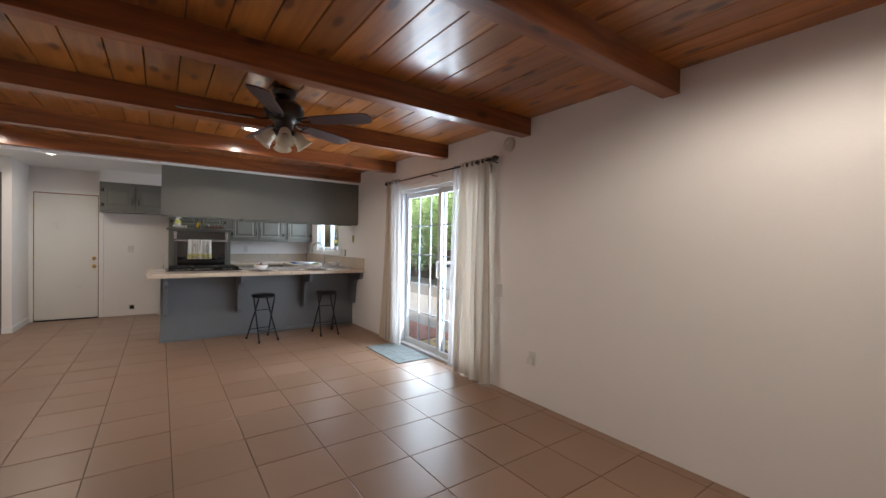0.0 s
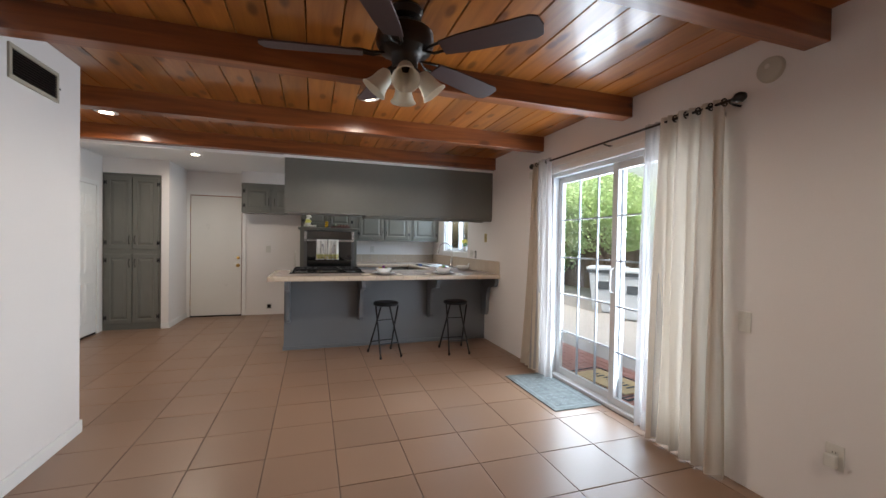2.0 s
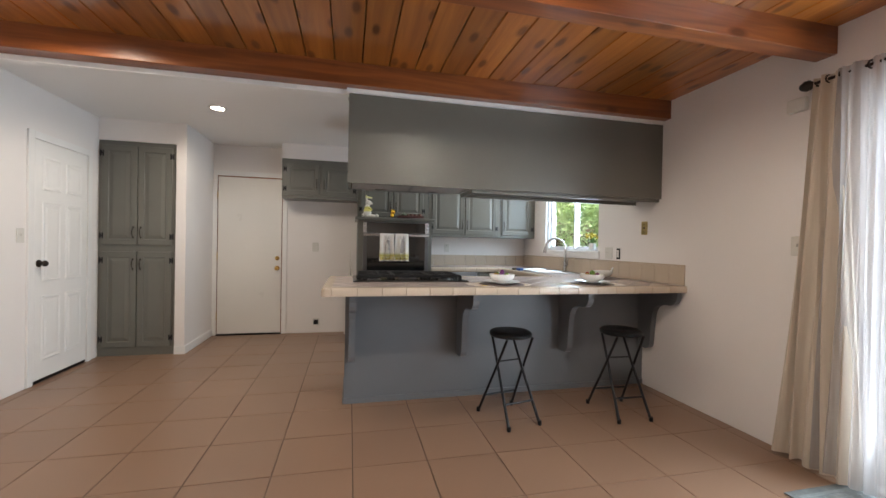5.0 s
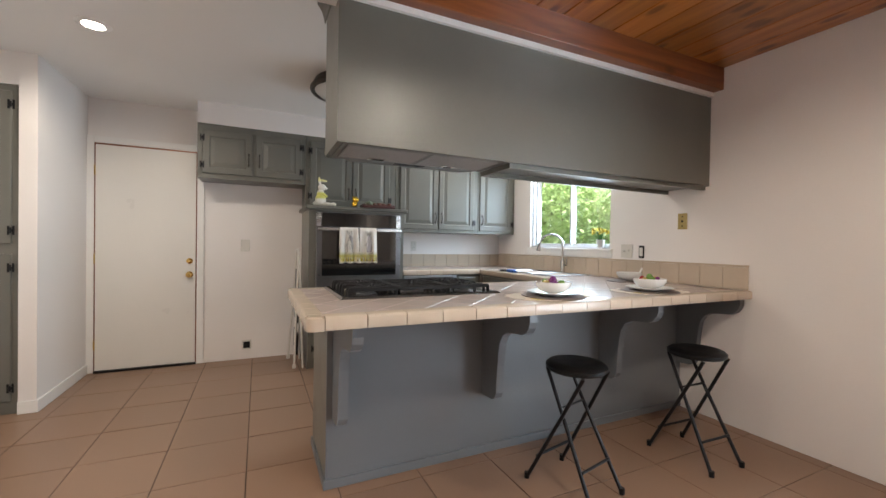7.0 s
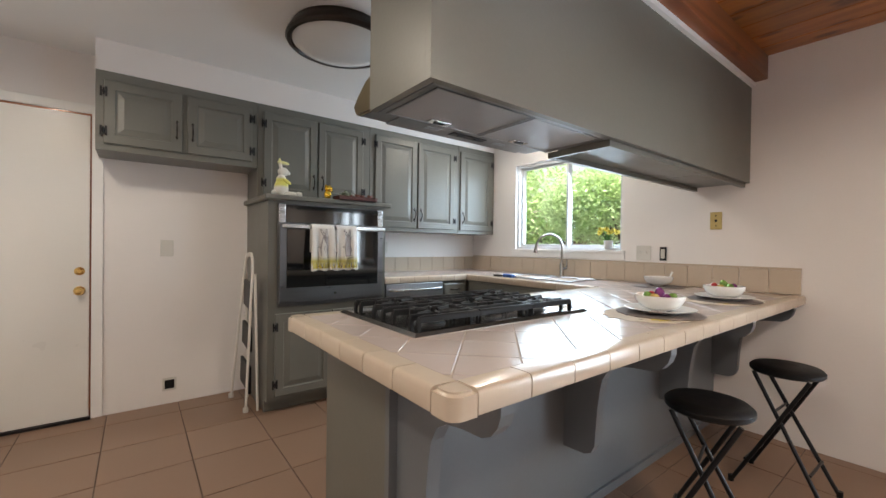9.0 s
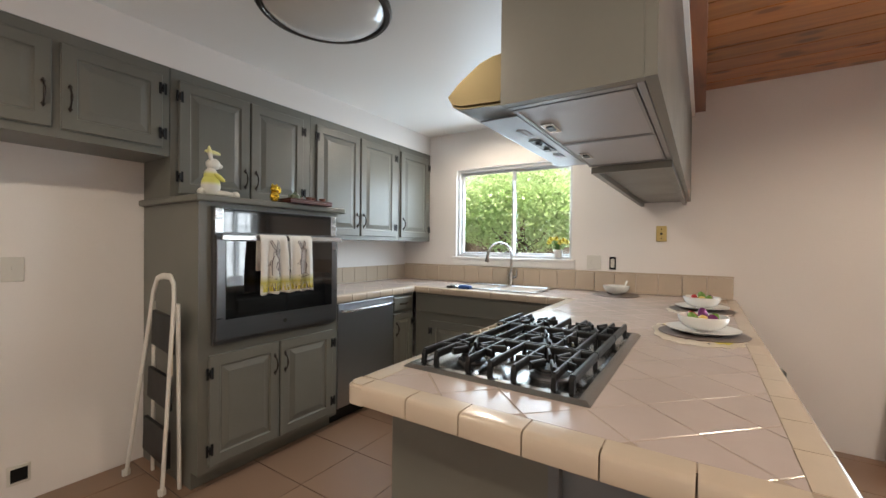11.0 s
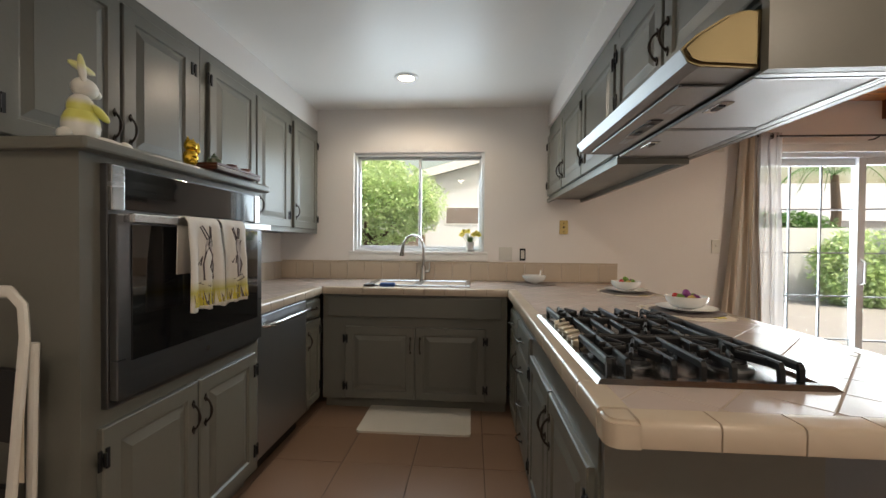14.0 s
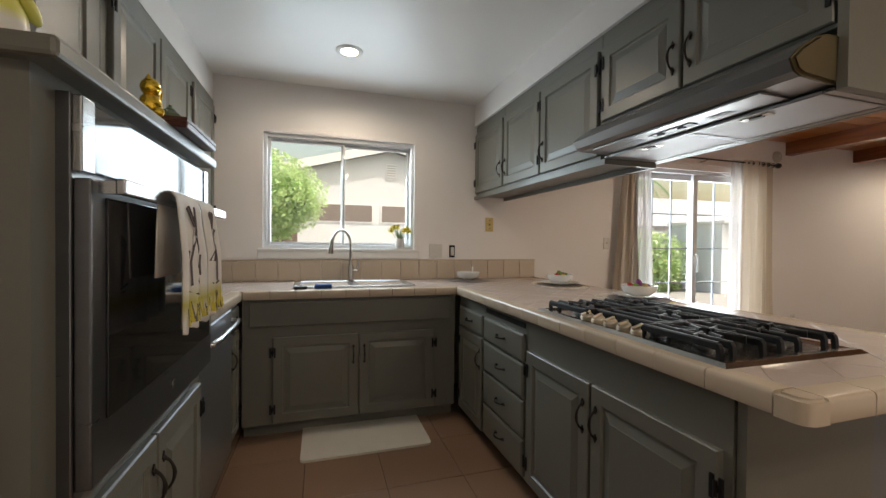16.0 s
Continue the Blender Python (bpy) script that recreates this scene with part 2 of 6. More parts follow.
M_LEAF2 = leafy("leaf_dark_green", (0.05, 0.12, 0.03), 0.4, vary=0.4, scale=3, grain=20, bump=0)
M_BARK = mat("bark", (0.12, 0.085, 0.06), 0.9, vary=0.3, scale=9, bump=0.6)
M_FENCE = mat("weathered_fence", (0.2, 0.15, 0.12), 0.85, vary=0.25, scale=3, grain=40, bump=0.4, rnd=0.2, stretch=(1, 1, 0.2))
M_BIN = mat("grey_bin_plastic", (0.38, 0.42, 0.46), 0.5, vary=0.1)
M_SOIL = mat("soil", (0.1, 0.075, 0.05), 0.95, vary=0.3)


M_STEELD = mat("dark_steel", (0.16, 0.16, 0.165), 0.3, 0.9, vary=0.1, scale=3, grain=40, bump=0.04, stretch=(1, 1, 14))
M_DOOR = mat("cream_door_paint", (0.74, 0.72, 0.68), 0.3, vary=0.03, scale=3, grain=90, bump=0.06)
M_BEIGE = mat("beige_metal", (0.42, 0.38, 0.3), 0.5, vary=0.12)
M_BRASSD = mat("aged_brass", (0.5, 0.38, 0.16), 0.35, 0.8, vary=0.2, scale=20)
M_MUNTIN = mat("grey_glazing_bar", (0.33, 0.36, 0.4), 0.4, vary=0.04)
M_BLUE = mat("blue_sponge", (0.02, 0.07, 0.24), 0.8, vary=0.3, scale=40, bump=0.4)
M_YELLOW = mat("yellow_petal", (0.6, 0.5, 0.06), 0.6, vary=0.2, scale=30)
M_PRINT = mat("sketch_print", (0.1, 0.085, 0.09), 0.8, vary=0.3, scale=40)
M_TOWEL = mat("white_cotton", (0.74, 0.71, 0.67), 0.85, vary=0.06, scale=20, grain=300, bump=0.3)
M_MAT = mat("taupe_weave", (0.2, 0.165, 0.15), 0.8, vary=0.2, scale=40, grain=200, bump=0.4)
M_LACE = mat("beige_cloth", (0.58, 0.5, 0.4), 0.8, vary=0.22, scale=22, grain=200, bump=0.3)
M_EGGP = mat("purple_foil", (0.22, 0.05, 0.2), 0.25, 0.3, vary=0.2, scale=30)
M_EGGR = mat("red_foil", (0.5, 0.06, 0.06), 0.25, 0.3, vary=0.2, scale=30)
M_EGGG = mat("green_foil", (0.2, 0.35, 0.08), 0.25, 0.3, vary=0.2, scale=30)
M_EGGY = mat("gold_foil", (0.65, 0.48, 0.16), 0.25, 0.3, vary=0.2, scale=30)
M_GOLD = mat("gold_glaze", (0.85, 0.55, 0.06), 0.15, 0.9, vary=0.1, bump=0)
M_TRAY = mat("dark_red_wood", (0.07, 0.018, 0.015), 0.4, vary=0.3, stretch=(1, 8, 8))
M_TEAG = mat("green_glaze", (0.09, 0.12, 0.07), 0.3, vary=0.2, scale=20)
M_CLAY = mat("clay_glaze", (0.24, 0.1, 0.07), 0.35, vary=0.2, scale=20)
M_LADDER = mat("white_enamel", (0.7, 0.67, 0.62), 0.35, vary=0.05)
M_KMAT = mat("offwhite_foam", (0.62, 0.58, 0.51), 0.7, vary=0.05, scale=6, grain=120, bump=0.3)
M_COIR = mat("tan_coir", (0.45, 0.33, 0.17), 0.95, vary=0.25, scale=20, grain=300, bump=0.8)
M_BIND = mat("dark_bin_plastic", (0.05, 0.06, 0.07), 0.5, vary=0.1)
M_TERRA = mat("terracotta", (0.4, 0.2, 0.13), 0.7, vary=0.15)
M_HWIN = mat("shaded_pane", (0.22, 0.18, 0.16), 0.15, vary=0.1)
M_RUG = mat("faded_blue_rug", (0.05, 0.075, 0.09), 0.95, vary=0.4, scale=14, grain=90, bump=0.6, tint=(0.27, 0.29, 0.28))
M_RABBIT = mat("white_glaze", (0.72, 0.7, 0.64), 0.3, vary=0.05)


def banded(m, axis, lo, hi, colour, soft=0.01):
    """Gives a material a second colour within a band of its object's own height, as a glaze or a print has."""
    n, l = m.node_tree.nodes, m.node_tree.links
    b = n["Principled BSDF"]
    src = b.inputs["Base Color"].links[0].from_socket
    tc, sp, mr = n.new("ShaderNodeTexCoord"), n.new("ShaderNodeSeparateXYZ"), n.new("ShaderNodeValToRGB")
    l.new(tc.outputs["Object"], sp.inputs[0])
    mp = n.new("ShaderNodeMapRange")
    mp.inputs[1].default_value, mp.inputs[2].default_value = lo - 0.1, hi + 0.1
    l.new(sp.outputs[axis], mp.inputs[0])
    w = hi - lo + 0.2
    els = mr.color_ramp.elements
    els[0].position, els[0].color = (0.1 - soft) / w, (0, 0, 0, 1)
    els[1].position, els[1].color = (0.1 + soft) / w, (1, 1, 1, 1)
    for p, c in (((hi - lo + 0.1 - soft) / w, 1), ((hi - lo + 0.1 + soft) / w, 0)):
        e = els.new(p)
        e.color = (c, c, c, 1)
    l.new(mp.outputs[0], mr.inputs[0])
    mx = n.new("ShaderNodeMix")
    mx.data_type = "RGBA"
    l.new(mr.outputs[0], mx.inputs[0])
    l.new(src, mx.inputs[6])
    mx.inputs[7].default_value = (*colour, 1)
    l.new(mx.outputs[2], b.inputs["Base Color"])


banded(M_RABBIT, 2, 0.075, 0.135, (0.68, 0.66, 0.16))
banded(M_RABBIT, 2, 0.24, 0.3, (0.7, 0.68, 0.3))
banded(M_TOWEL, 2, -0.285, -0.245, (0.5, 0.46, 0.12), 0.02)

M_HOOD = mat("brushed_hood_front", (0.3, 0.3, 0.3), 0.36, 1.0, vary=0.05, scale=3, grain=40, bump=0.0, stretch=(1, 14, 14))
M_MESH = mat("filter_mesh", (0.42, 0.41, 0.41), 0.45, 0.6, vary=0.1, scale=3, grain=400, bump=0.4)
M_STEELF = mat("satin_steel_front", (0.42, 0.43, 0.45), 0.38, 1.0, vary=0.05, scale=2, grain=30, bump=0.0)
M_RUGL = mat("pale_rug_yarn", (0.2, 0.225, 0.225), 0.95, vary=0.45, scale=12, grain=90, bump=0.5)
M_AGED = mat("aged_plastic", (0.5, 0.47, 0.4), 0.4, vary=0.05)

M_KNOB = mat("champagne_metal", (0.55, 0.48, 0.38), 0.3, 1.0, vary=0.08, bump=0)
M_TRAYS = mat("cooktop_steel", (0.33, 0.32, 0.31), 0.22, 1.0, vary=0.08, bump=0)
M_SKETCH = mat("grey_wash_print", (0.42, 0.38, 0.37), 0.85, vary=0.3, scale=60)


# ---- mesh helpers ----
def finish(bm, name, material, smooth=False):
    me = bpy.data.meshes.new(name)
    bmesh.ops.recalc_face_normals(bm, faces=bm.faces)
    bm.to_mesh(me)
    bm.free()
    me.materials.append(material)
    if smooth:
        for p in me.polygons:
            p.use_smooth = True
        me.set_sharp_from_angle(angle=radians(40))
    return me


def part(name, bm, material, parent=None, label="", smooth=False, at=None):
    ob = new(name, finish(bm, name, material, smooth))
    if parent is not None:
        ob.parent = parent
    if at is not None:
        ob.matrix_basis = at
    return tagged(ob, label)


def thing(name, place, label, category, group=""):
    ob = new(name)
    ob.matrix_basis = place
    ob.empty_display_size = 0.1
    return tagged(ob, label, category, group)


def box(*dims, bevel=0.0, bm=None):
    """Adds a box x0, x1, y0, y1, z0, z1 to a bmesh."""
    bm = bm or bmesh.new()
    x0, x1, y0, y1, z0, z1 = dims
    vs = [bm.verts.new(p) for p in ((x0, y0, z0), (x1, y0, z0), (x1, y1, z0), (x0, y1, z0), (x0, y0, z1), (x1, y0, z1), (x1, y1, z1), (x0, y1, z1))]
    fs = [bm.faces.new([vs[i] for i in f]) for f in ((3, 2, 1, 0), (4, 5, 6, 7), (0, 1, 5, 4), (1, 2, 6, 5), (2, 3, 7, 6), (3, 0, 4, 7))]
    if bevel:
        es = list({e for f in fs for e in f.edges})
        bmesh.ops.bevel(bm, geom=es, offset=bevel, segments=2, profile=0.5, affect="EDGES", clamp_overlap=True)
    return bm


def boxes(rows, bevel=0.0):
    bm = bmesh.new()
    for r in rows:
        box(*r, bevel=bevel, bm=bm)
    return bm


def lathe(profile, seg=24, bm=None, m=None):
    """A turned shape round z from (radius, height) pairs."""
    bm = bm or bmesh.new()
    m = m or Matrix()
    rings = []
    for r, z in profile:
        if r < 1e-5:
            rings.append([bm.verts.new(m @ Vector((0, 0, z)))])
        else:
            rings.append([bm.verts.new(m @ Vector((r * math.cos(2 * math.pi * i / seg), r * math.sin(2 * math.pi * i / seg), z))) for i in range(seg)])
    for a, b in zip(rings, rings[1:]):
        for i in range(seg):
            j = (i + 1) % seg
            if len(a) == 1 and len(b) == 1:
                continue
            if len(a) == 1:
                bm.faces.new((a[0], b[i], b[j]))
            elif len(b) == 1:
                bm.faces.new((a[i], a[j], b[0]))
            else:
                bm.faces.new((a[i], a[j], b[j], b[i]))
    return bm


def tube(points, r, seg=10, bm=None, closed=False, flat=1.0, caps=True):
    """A round bar along points; flat squashes it in its second direction."""
    bm = bm or bmesh.new()
    pts = [Vector(p) for p in points]
    rings, n = [], len(pts)
    up = None
    for i, p in enumerate(pts):
        if closed:
            d = pts[(i + 1) % n] - pts[i - 1]
        else:
            d = pts[min(i + 1, n - 1)] - pts[max(i - 1, 0)]
        d.normalize()
        if up is None:
            up = Vector((0, 0, 1)) if abs(d.z) < 0.9 else Vector((1, 0, 0))
        a = up.cross(d).normalized()
        b = d.cross(a).normalized()
        up = b
        rad = r[i] if isinstance(r, (list, tuple)) else r
        rings.append([bm.verts.new(p + a * (rad * math.cos(2 * math.pi * k / seg)) + b * (rad * flat * math.sin(2 * math.pi * k / seg))) for k in range(seg)])
    pairs = list(zip(rings, rings[1:])) + ([(rings[-1], rings[0])] if closed else [])
    for a, b in pairs:
        for k in range(seg):
            bm.faces.new((a[k], a[(k + 1) % seg], b[(k + 1) % seg], b[k]))
    if caps and not closed:
        bm.faces.new(rings[0][::-1])
        bm.faces.new(rings[-1])
    return bm


def nest(w, h, steps, thick, bm=None, x=0.0, z=0.0):
    """A panel facing -y, w by h from (x, z), whose front is nested rectangles (inset, depth outwards); its back lies at y = 0."""
    bm = bm or bmesh.new()
    rings = []
    for inset, out in [(0, 0)] + [(i, thick + o) for i, o in steps]:
        rings.append([bm.verts.new((x + a, -out, z + b)) for a, b in ((inset, inset), (w - inset, inset), (w - inset, h - inset), (inset, h - inset))])
    for a, b in zip(rings, rings[1:]):
        for k in range(4):
            bm.faces.new((a[k], a[(k + 1) % 4], b[(k + 1) % 4], b[k]))
    bm.faces.new(rings[-1])
    bm.faces.new(rings[0][::-1])
    return bm


def prism(outline, y0, y1, bm=None, axis="y"):
    """An outline of (a, b) pairs pushed out between y0 and y1 along an axis."""
    bm = bm or bmesh.new()
    put = {"y": lambda a, b, c: (a, c, b), "x": lambda a, b, c: (c, a, b), "z": lambda a, b, c: (a, b, c)}[axis]
    f = [bm.verts.new(put(a, b, y0)) for a, b in outline]
    g = [bm.verts.new(put(a, b, y1)) for a, b in outline]
    bm.faces.new(f)
    bm.faces.new(g[::-1])
    for i in range(len(f)):
        j = (i + 1) % len(f)
        bm.faces.new((f[i], g[i], g[j], f[j]))
    return bm


def structure(name, bm, material, label, category="wall"):
    ob = part(name, bm, material, None, label)
    ob["kind"], ob["category"] = "structure", category
    return ob


# ---- large structure ----
EX, NY, CEIL = 2.812, 9.04, 2.44
WX, SY, NEARX = -2.27, -2.4, -0.955
WALLT = 0.15


def wall_x(x0, x1, ya, yb, holes, name, label, z1=2.6):
    """A wall along y between x0 and x1 with openings (y0, y1, z0, z1)."""
    bm = bmesh.new()
    y = ya
    for h0, h1, z0, zt in sorted(holes):
        box(x0, x1, y, h0, -0.1, z1, bm=bm)
        if z0 > 0:
            box(x0, x1, h0, h1, -0.1, z0, bm=bm)
        box(x0, x1, h0, h1, zt, z1, bm=bm)
        y = h1
    box(x0, x1, y, yb, -0.1, z1, bm=bm)
    return structure(name, bm, M_WALL, label)


PATIO = (3.17, 4.95, 0.0, 2.03)
KWIN = (7.19, 8.37, 1.17, 2.055)
wall_x(EX, EX + WALLT, SY - 0.1, NY + WALLT, [PATIO, KWIN], "wall_east", "smooth off-white plaster wall with patio door and kitchen window")
structure("wall_north", box(WX - 0.15, EX, NY, NY + WALLT, -0.1, 2.6), M_WALL, "cream painted plaster wall behind the kitchen cabinets")
structure("wall_south", box(NEARX, EX, SY - 0.15, SY, -0.1, 2.6), M_WALL, "plain off-white plaster wall closing the living room")
structure("wall_west", box(WX - 0.15, WX, 4.71, NY, -0.1, 2.6), M_WALL, "off-white plaster wall beside the white panelled door")
structure("wall_divider", box(WX - 0.15, NEARX, SY - 0.15, 4.71, -0.1, 2.6), M_WALL, "white plaster wall corner with return air grille")
structure("wall_pier", box(-1.56, -1.465, 8.17, NY, 0, CEIL), M_WALL, "white painted wall pier between pantry and garage door")
structure("wall_over_pantry", box(WX, -1.56, 8.19, 8.35, 2.22, CEIL), M_WALL, "cream painted wall strip above the grey pantry")
structure("header", box(WX, EX, 6.345, 6.40, 2.262, CEIL), M_TRIM, "white painted header edge where plank ceiling meets plaster", "trim")
structure("ceiling", box(WX, EX, 6.40, NY, CEIL, CEIL + 0.1), M_CEIL, "white painted plaster kitchen ceiling with soft sheen", "ceiling")
structure("soffit_north", box(-0.6, EX, 8.70, NY, 2.25, CEIL), M_WALL, "white plaster soffit above the upper kitchen cabinets", "ceiling")
structure("soffit_south", box(0.2345, EX, 6.40, 6.655, 2.25, CEIL), M_WALL, "white plaster soffit above the peninsula cabinets", "ceiling")

bm = bmesh.new()
x = 1.565 - 0.1815 * 22
rng = random.Random(4)
while x < EX:
    w = 0.1815
    x1 = min(x + w, EX)
    z = CEIL + rng.uniform(0, 0.0015)
    if x1 - x > 0.03 and x > WX - 0.2:
        prism([(x + 0.002, z + 0.006), (x + 0.006, z), (x1 - 0.006, z), (x1 - 0.002, z + 0.006), (x1 - 0.002, z + 0.03), (x + 0.002, z + 0.03)], SY, 6.345, bm=bm)
    x = x1
structure("ceiling_planks", bm, M_WOOD, "glossy amber stained knotty pine plank ceiling", "ceiling")
structure("ceiling_backing", box(WX, EX, SY, 6.345, CEIL + 0.032, CEIL + 0.1), M_GAP, "dark backing above the plank joints", "ceiling")
for k, y in enumerate((6.235, 5.077, 3.865, 2.652, 1.44, 0.23, -0.98, -2.19)):
    x0 = WX if y > 4.71 else NEARX
    b = structure("beam", box(x0, EX, y, y + 0.108, 2.292, CEIL + 0.004, bevel=0.004), M_BEAM, "dark stained solid wood ceiling beam with knots", "beam")
    b["group"] = "ceiling beams"

floor = structure("floor", box(WX - 0.1, EX + WALLT, SY - 0.1, NY + 0.1, -0.08, -0.0045), M_GROUT, "dark grout bed under terracotta floor tiles", "floor")


# ---- kitchen cabinets ----
def handle(parent, x, z, h=0.1, flat=False):
    """A dark wrought pull, upright (or lying when flat)."""
    pts = []
    for i in range(9):
        a = i / 8
        s = (a - 0.5) * h
        o = 0.028 * math.sin(math.pi * a) ** 0.6
        pts.append((x + s, -0.02 - o, z) if flat else (x, -0.02 - o, z + s))
    bm = tube(pts, [0.006, 0.004, 0.004, 0.005, 0.006, 0.005, 0.004, 0.004, 0.006], 8)
    for s in (-1, 1):
        c = (x + s * h / 2, z) if flat else (x, z + s * h / 2)
        hw, hh = (0.016, 0.009) if flat else (0.009, 0.016)
        prism([(c[0] - hw, c[1]), (c[0], c[1] - hh), (c[0] + hw, c[1]), (c[0], c[1] + hh)], -0.024, -0.0195, bm=bm)
    return part("handle", bm, M_BRONZE, parent, "dark bronze cabinet pull", smooth=True)


def hinge(parent, x, z):
    """A black H hinge on the door's edge."""
    bm = boxes([(x - 0.018, x - 0.007, -0.0245, -0.0195, z - 0.03, z + 0.03), (x + 0.007, x + 0.018, -0.0245, -0.0195, z - 0.03, z + 0.03), (x - 0.008, x + 0.008, -0.0245, -0.0195, z - 0.008, z + 0.008)])
    tube([(x, -0.026, z - 0.02), (x, -0.026, z + 0.02)], 0.005, 6, bm=bm)
    return part("hinge", bm, M_IRON, parent, "black H-shaped cabinet hinge")


RAISED = [(0.0, -0.004), (0.004, 0.0), (0.055, 0.0), (0.06, -0.008), (0.068, -0.009), (0.098, -0.001), (0.1, 0.0)]


def cab_door(cab, x0, x1, z0, z1, side, pull="low", name="door"):
    """A raised-panel door; side: where its hinges are (l or r)."""
    k = min(1.0, (x1 - x0) / 0.3, (z1 - z0) / 0.3)
    d = part(name, nest(x1 - x0, z1 - z0, [(a * k if a > 0.004 else a, b) for a, b in RAISED], 0.019, x=x0, z=z0), M_GREY, cab)
    hx, px = (x0, x1 - 0.03) if side == "l" else (x1, x0 + 0.03)
    pz = {"low": z0 + 0.13, "high": z1 - 0.13, "mid": (z0 + z1) / 2}[pull]
    if pull == "mid" or z1 - z0 < 0.5:
        pz = (z0 + z1) / 2 - (0.05 if pull == "low" else -0.02)
    handle(d, px, pz)
    gap = 0.09 if z1 - z0 > 0.5 else 0.075
    for z in (z0 + gap, z1 - gap):
        hinge(d, hx, z)
    return d


def drawer(cab, x0, x1, z0, z1):
    d = part("drawer", nest(x1 - x0, z1 - z0, [(0, -0.005), (0.012, 0.0), (0.014, 0.0)], 0.019, x=x0, z=z0), M_GREY, cab)
    handle(d, (x0 + x1) / 2, (z0 + z1) / 2, 0.09, flat=True)
    return d


def cabinet(name, place, w, depth, z0, z1, label, toe=False, extra=()):
    c = thing(name, place, label, "cabinet")
    rows = [(0.001, w - 0.001, 0, depth, z0 + (0.09 if toe else 0), z1)]
    if toe:
        rows.append((0.001, w - 0.001, 0.07, depth, z0, z0 + 0.09))
    part("body", boxes(rows + list(extra)), M_GREY, c)
    return c


N = lambda x, y=8.70: pose(x, y, 0)
# over the fridge space
c = cabinet("wall_cabinet", N(-0.6), 0.92, 0.335, 1.76, 2.248, "grey painted two-door wall cabinet above the empty fridge space")
cab_door(c, 0.04, 0.445, 1.80, 2.19, "l")
cab_door(c, 0.475, 0.88, 1.80, 2.19, "r")
c = cabinet("wall_cabinet", N(0.322), 0.93, 0.335, 1.536, 2.248, "grey painted two-door wall cabinet above the oven shelf")
cab_door(c, 0.04, 0.45, 1.565, 2.19, "l")
cab_door(c, 0.462, 0.86, 1.565, 2.19, "r")
c = cabinet("wall_cabinet", N(1.254), 1.03, 0.335, 1.325, 2.248, "grey painted two-door wall cabinet with raised panels above counter")
cab_door(c, 0.05, 0.5, 1.36, 2.19, "l")
cab_door(c, 0.515, 0.97, 1.36, 2.19, "r")
c = cabinet("wall_cabinet", N(2.286), 0.524, 0.335, 1.325, 2.248, "narrow grey painted wall cabinet in the corner by the window")
cab_door(c, 0.02, 0.48, 1.36, 2.19, "r")

# tall oven cabinet
oc = cabinet("oven_cabinet", pose(0.322, 8.385, 0), 0.92, 0.65, 0, 1.5, "grey painted tall oven cabinet with projecting shelf top", toe=True)
cab_door(oc, 0.05, 0.455, 0.12, 0.70, "l", "high")
cab_door(oc, 0.465, 0.87, 0.12, 0.70, "r", "high")
part("shelf", box(-0.03, 0.95, -0.05, 0.645, 1.5, 1.535, bevel=0.008), M_GREY, oc)



def counter():
    t = thing("countertop", pose(0, 0, 0), "cream tiled kitchen countertop with rounded edge tiles and peninsula", "countertop")
    part("base", boxes([(0.09, EX, 6.06, 7.01, 0.872, 0.918), (2.185, EX, 7.01, 8.415, 0.872, 0.918), (1.246, EX, 8.415, NY, 0.872, 0.918)]), M_CGROUT, t, "brown grout bed of the counter")
    return t


ctop = counter()
# peninsula: back panel, end, corbels, base trim
pen = thing("peninsula", pose(0, 0, 0), "blue-grey painted peninsula base with curved corbels under tiled counter", "cabinet")
part("back_panel", box(0.207, EX, 6.506, 6.53, 0.0, 0.87), M_GREY2, pen)
part("end_panel", box(0.207, 0.23, 6.53, 6.995, 0.0, 0.87), M_GREY, pen)
part("base_trim", boxes([(0.195, EX - 0.003, 6.492, 6.506, 0.0, 0.045), (0.195, 0.207, 6.506, 6.99, 0.0, 0.045)], bevel=0.003), M_GREY2, pen)
CORBEL = [(0, 0), (-0.43, 0), (-0.43, -0.045), (-0.42, -0.075), (-0.4, -0.1), (-0.37, -0.115), (-0.3, -0.12), (-0.24, -0.13), (-0.2, -0.155), (-0.175, -0.2), (-0.165, -0.25), (-0.155, -0.33), (-0.145, -0.48), (-0.13, -0.51), (-0.1, -0.525), (0, -0.53)]
corb_mesh = None
for x in (0.235, 1.075, 1.975, 2.76):
    if corb_mesh is None:
        corb_mesh = finish(prism(CORBEL, 0, 0.045, axis="x"), "corbel", M_GREY2)
    c = new("corbel", corb_mesh)
    c.parent = pen
    c.matrix_basis = pose(x, 6.505, 0.868)

# bulkhead and upper cabinets over the peninsula, facing the aisle
structure("bulkhead_end", prism([(6.3445, 1.635), (6.662, 1.635), (6.662, 2.4395), (6.401, 2.4395), (6.401, 2.261), (6.3445, 2.261)], 0.21, 0.234, axis="x"), M_GREY, "grey painted end panel of the bulkhead", "wall")
structure("bulkhead", box(0.21, EX, 6.32, 6.344, 1.635, 2.262), M_GREY, "smooth grey painted panel bulkhead above the peninsula", "wall")
structure("crown_trim", boxes([(0.195, EX, 6.3, 6.343, 2.263, 2.291)]), M_TRIM, "thin white crown trim over the grey bulkhead", "trim")
crown = bmesh.new()
prism([(0.2095, 2.33), (0.204, 2.335), (0.2, 2.36), (0.19, 2.39), (0.175, 2.412), (0.168, 2.418), (0.166, 2.4395), (0.2095, 2.4395)], 6.403, 6.7, bm=crown)
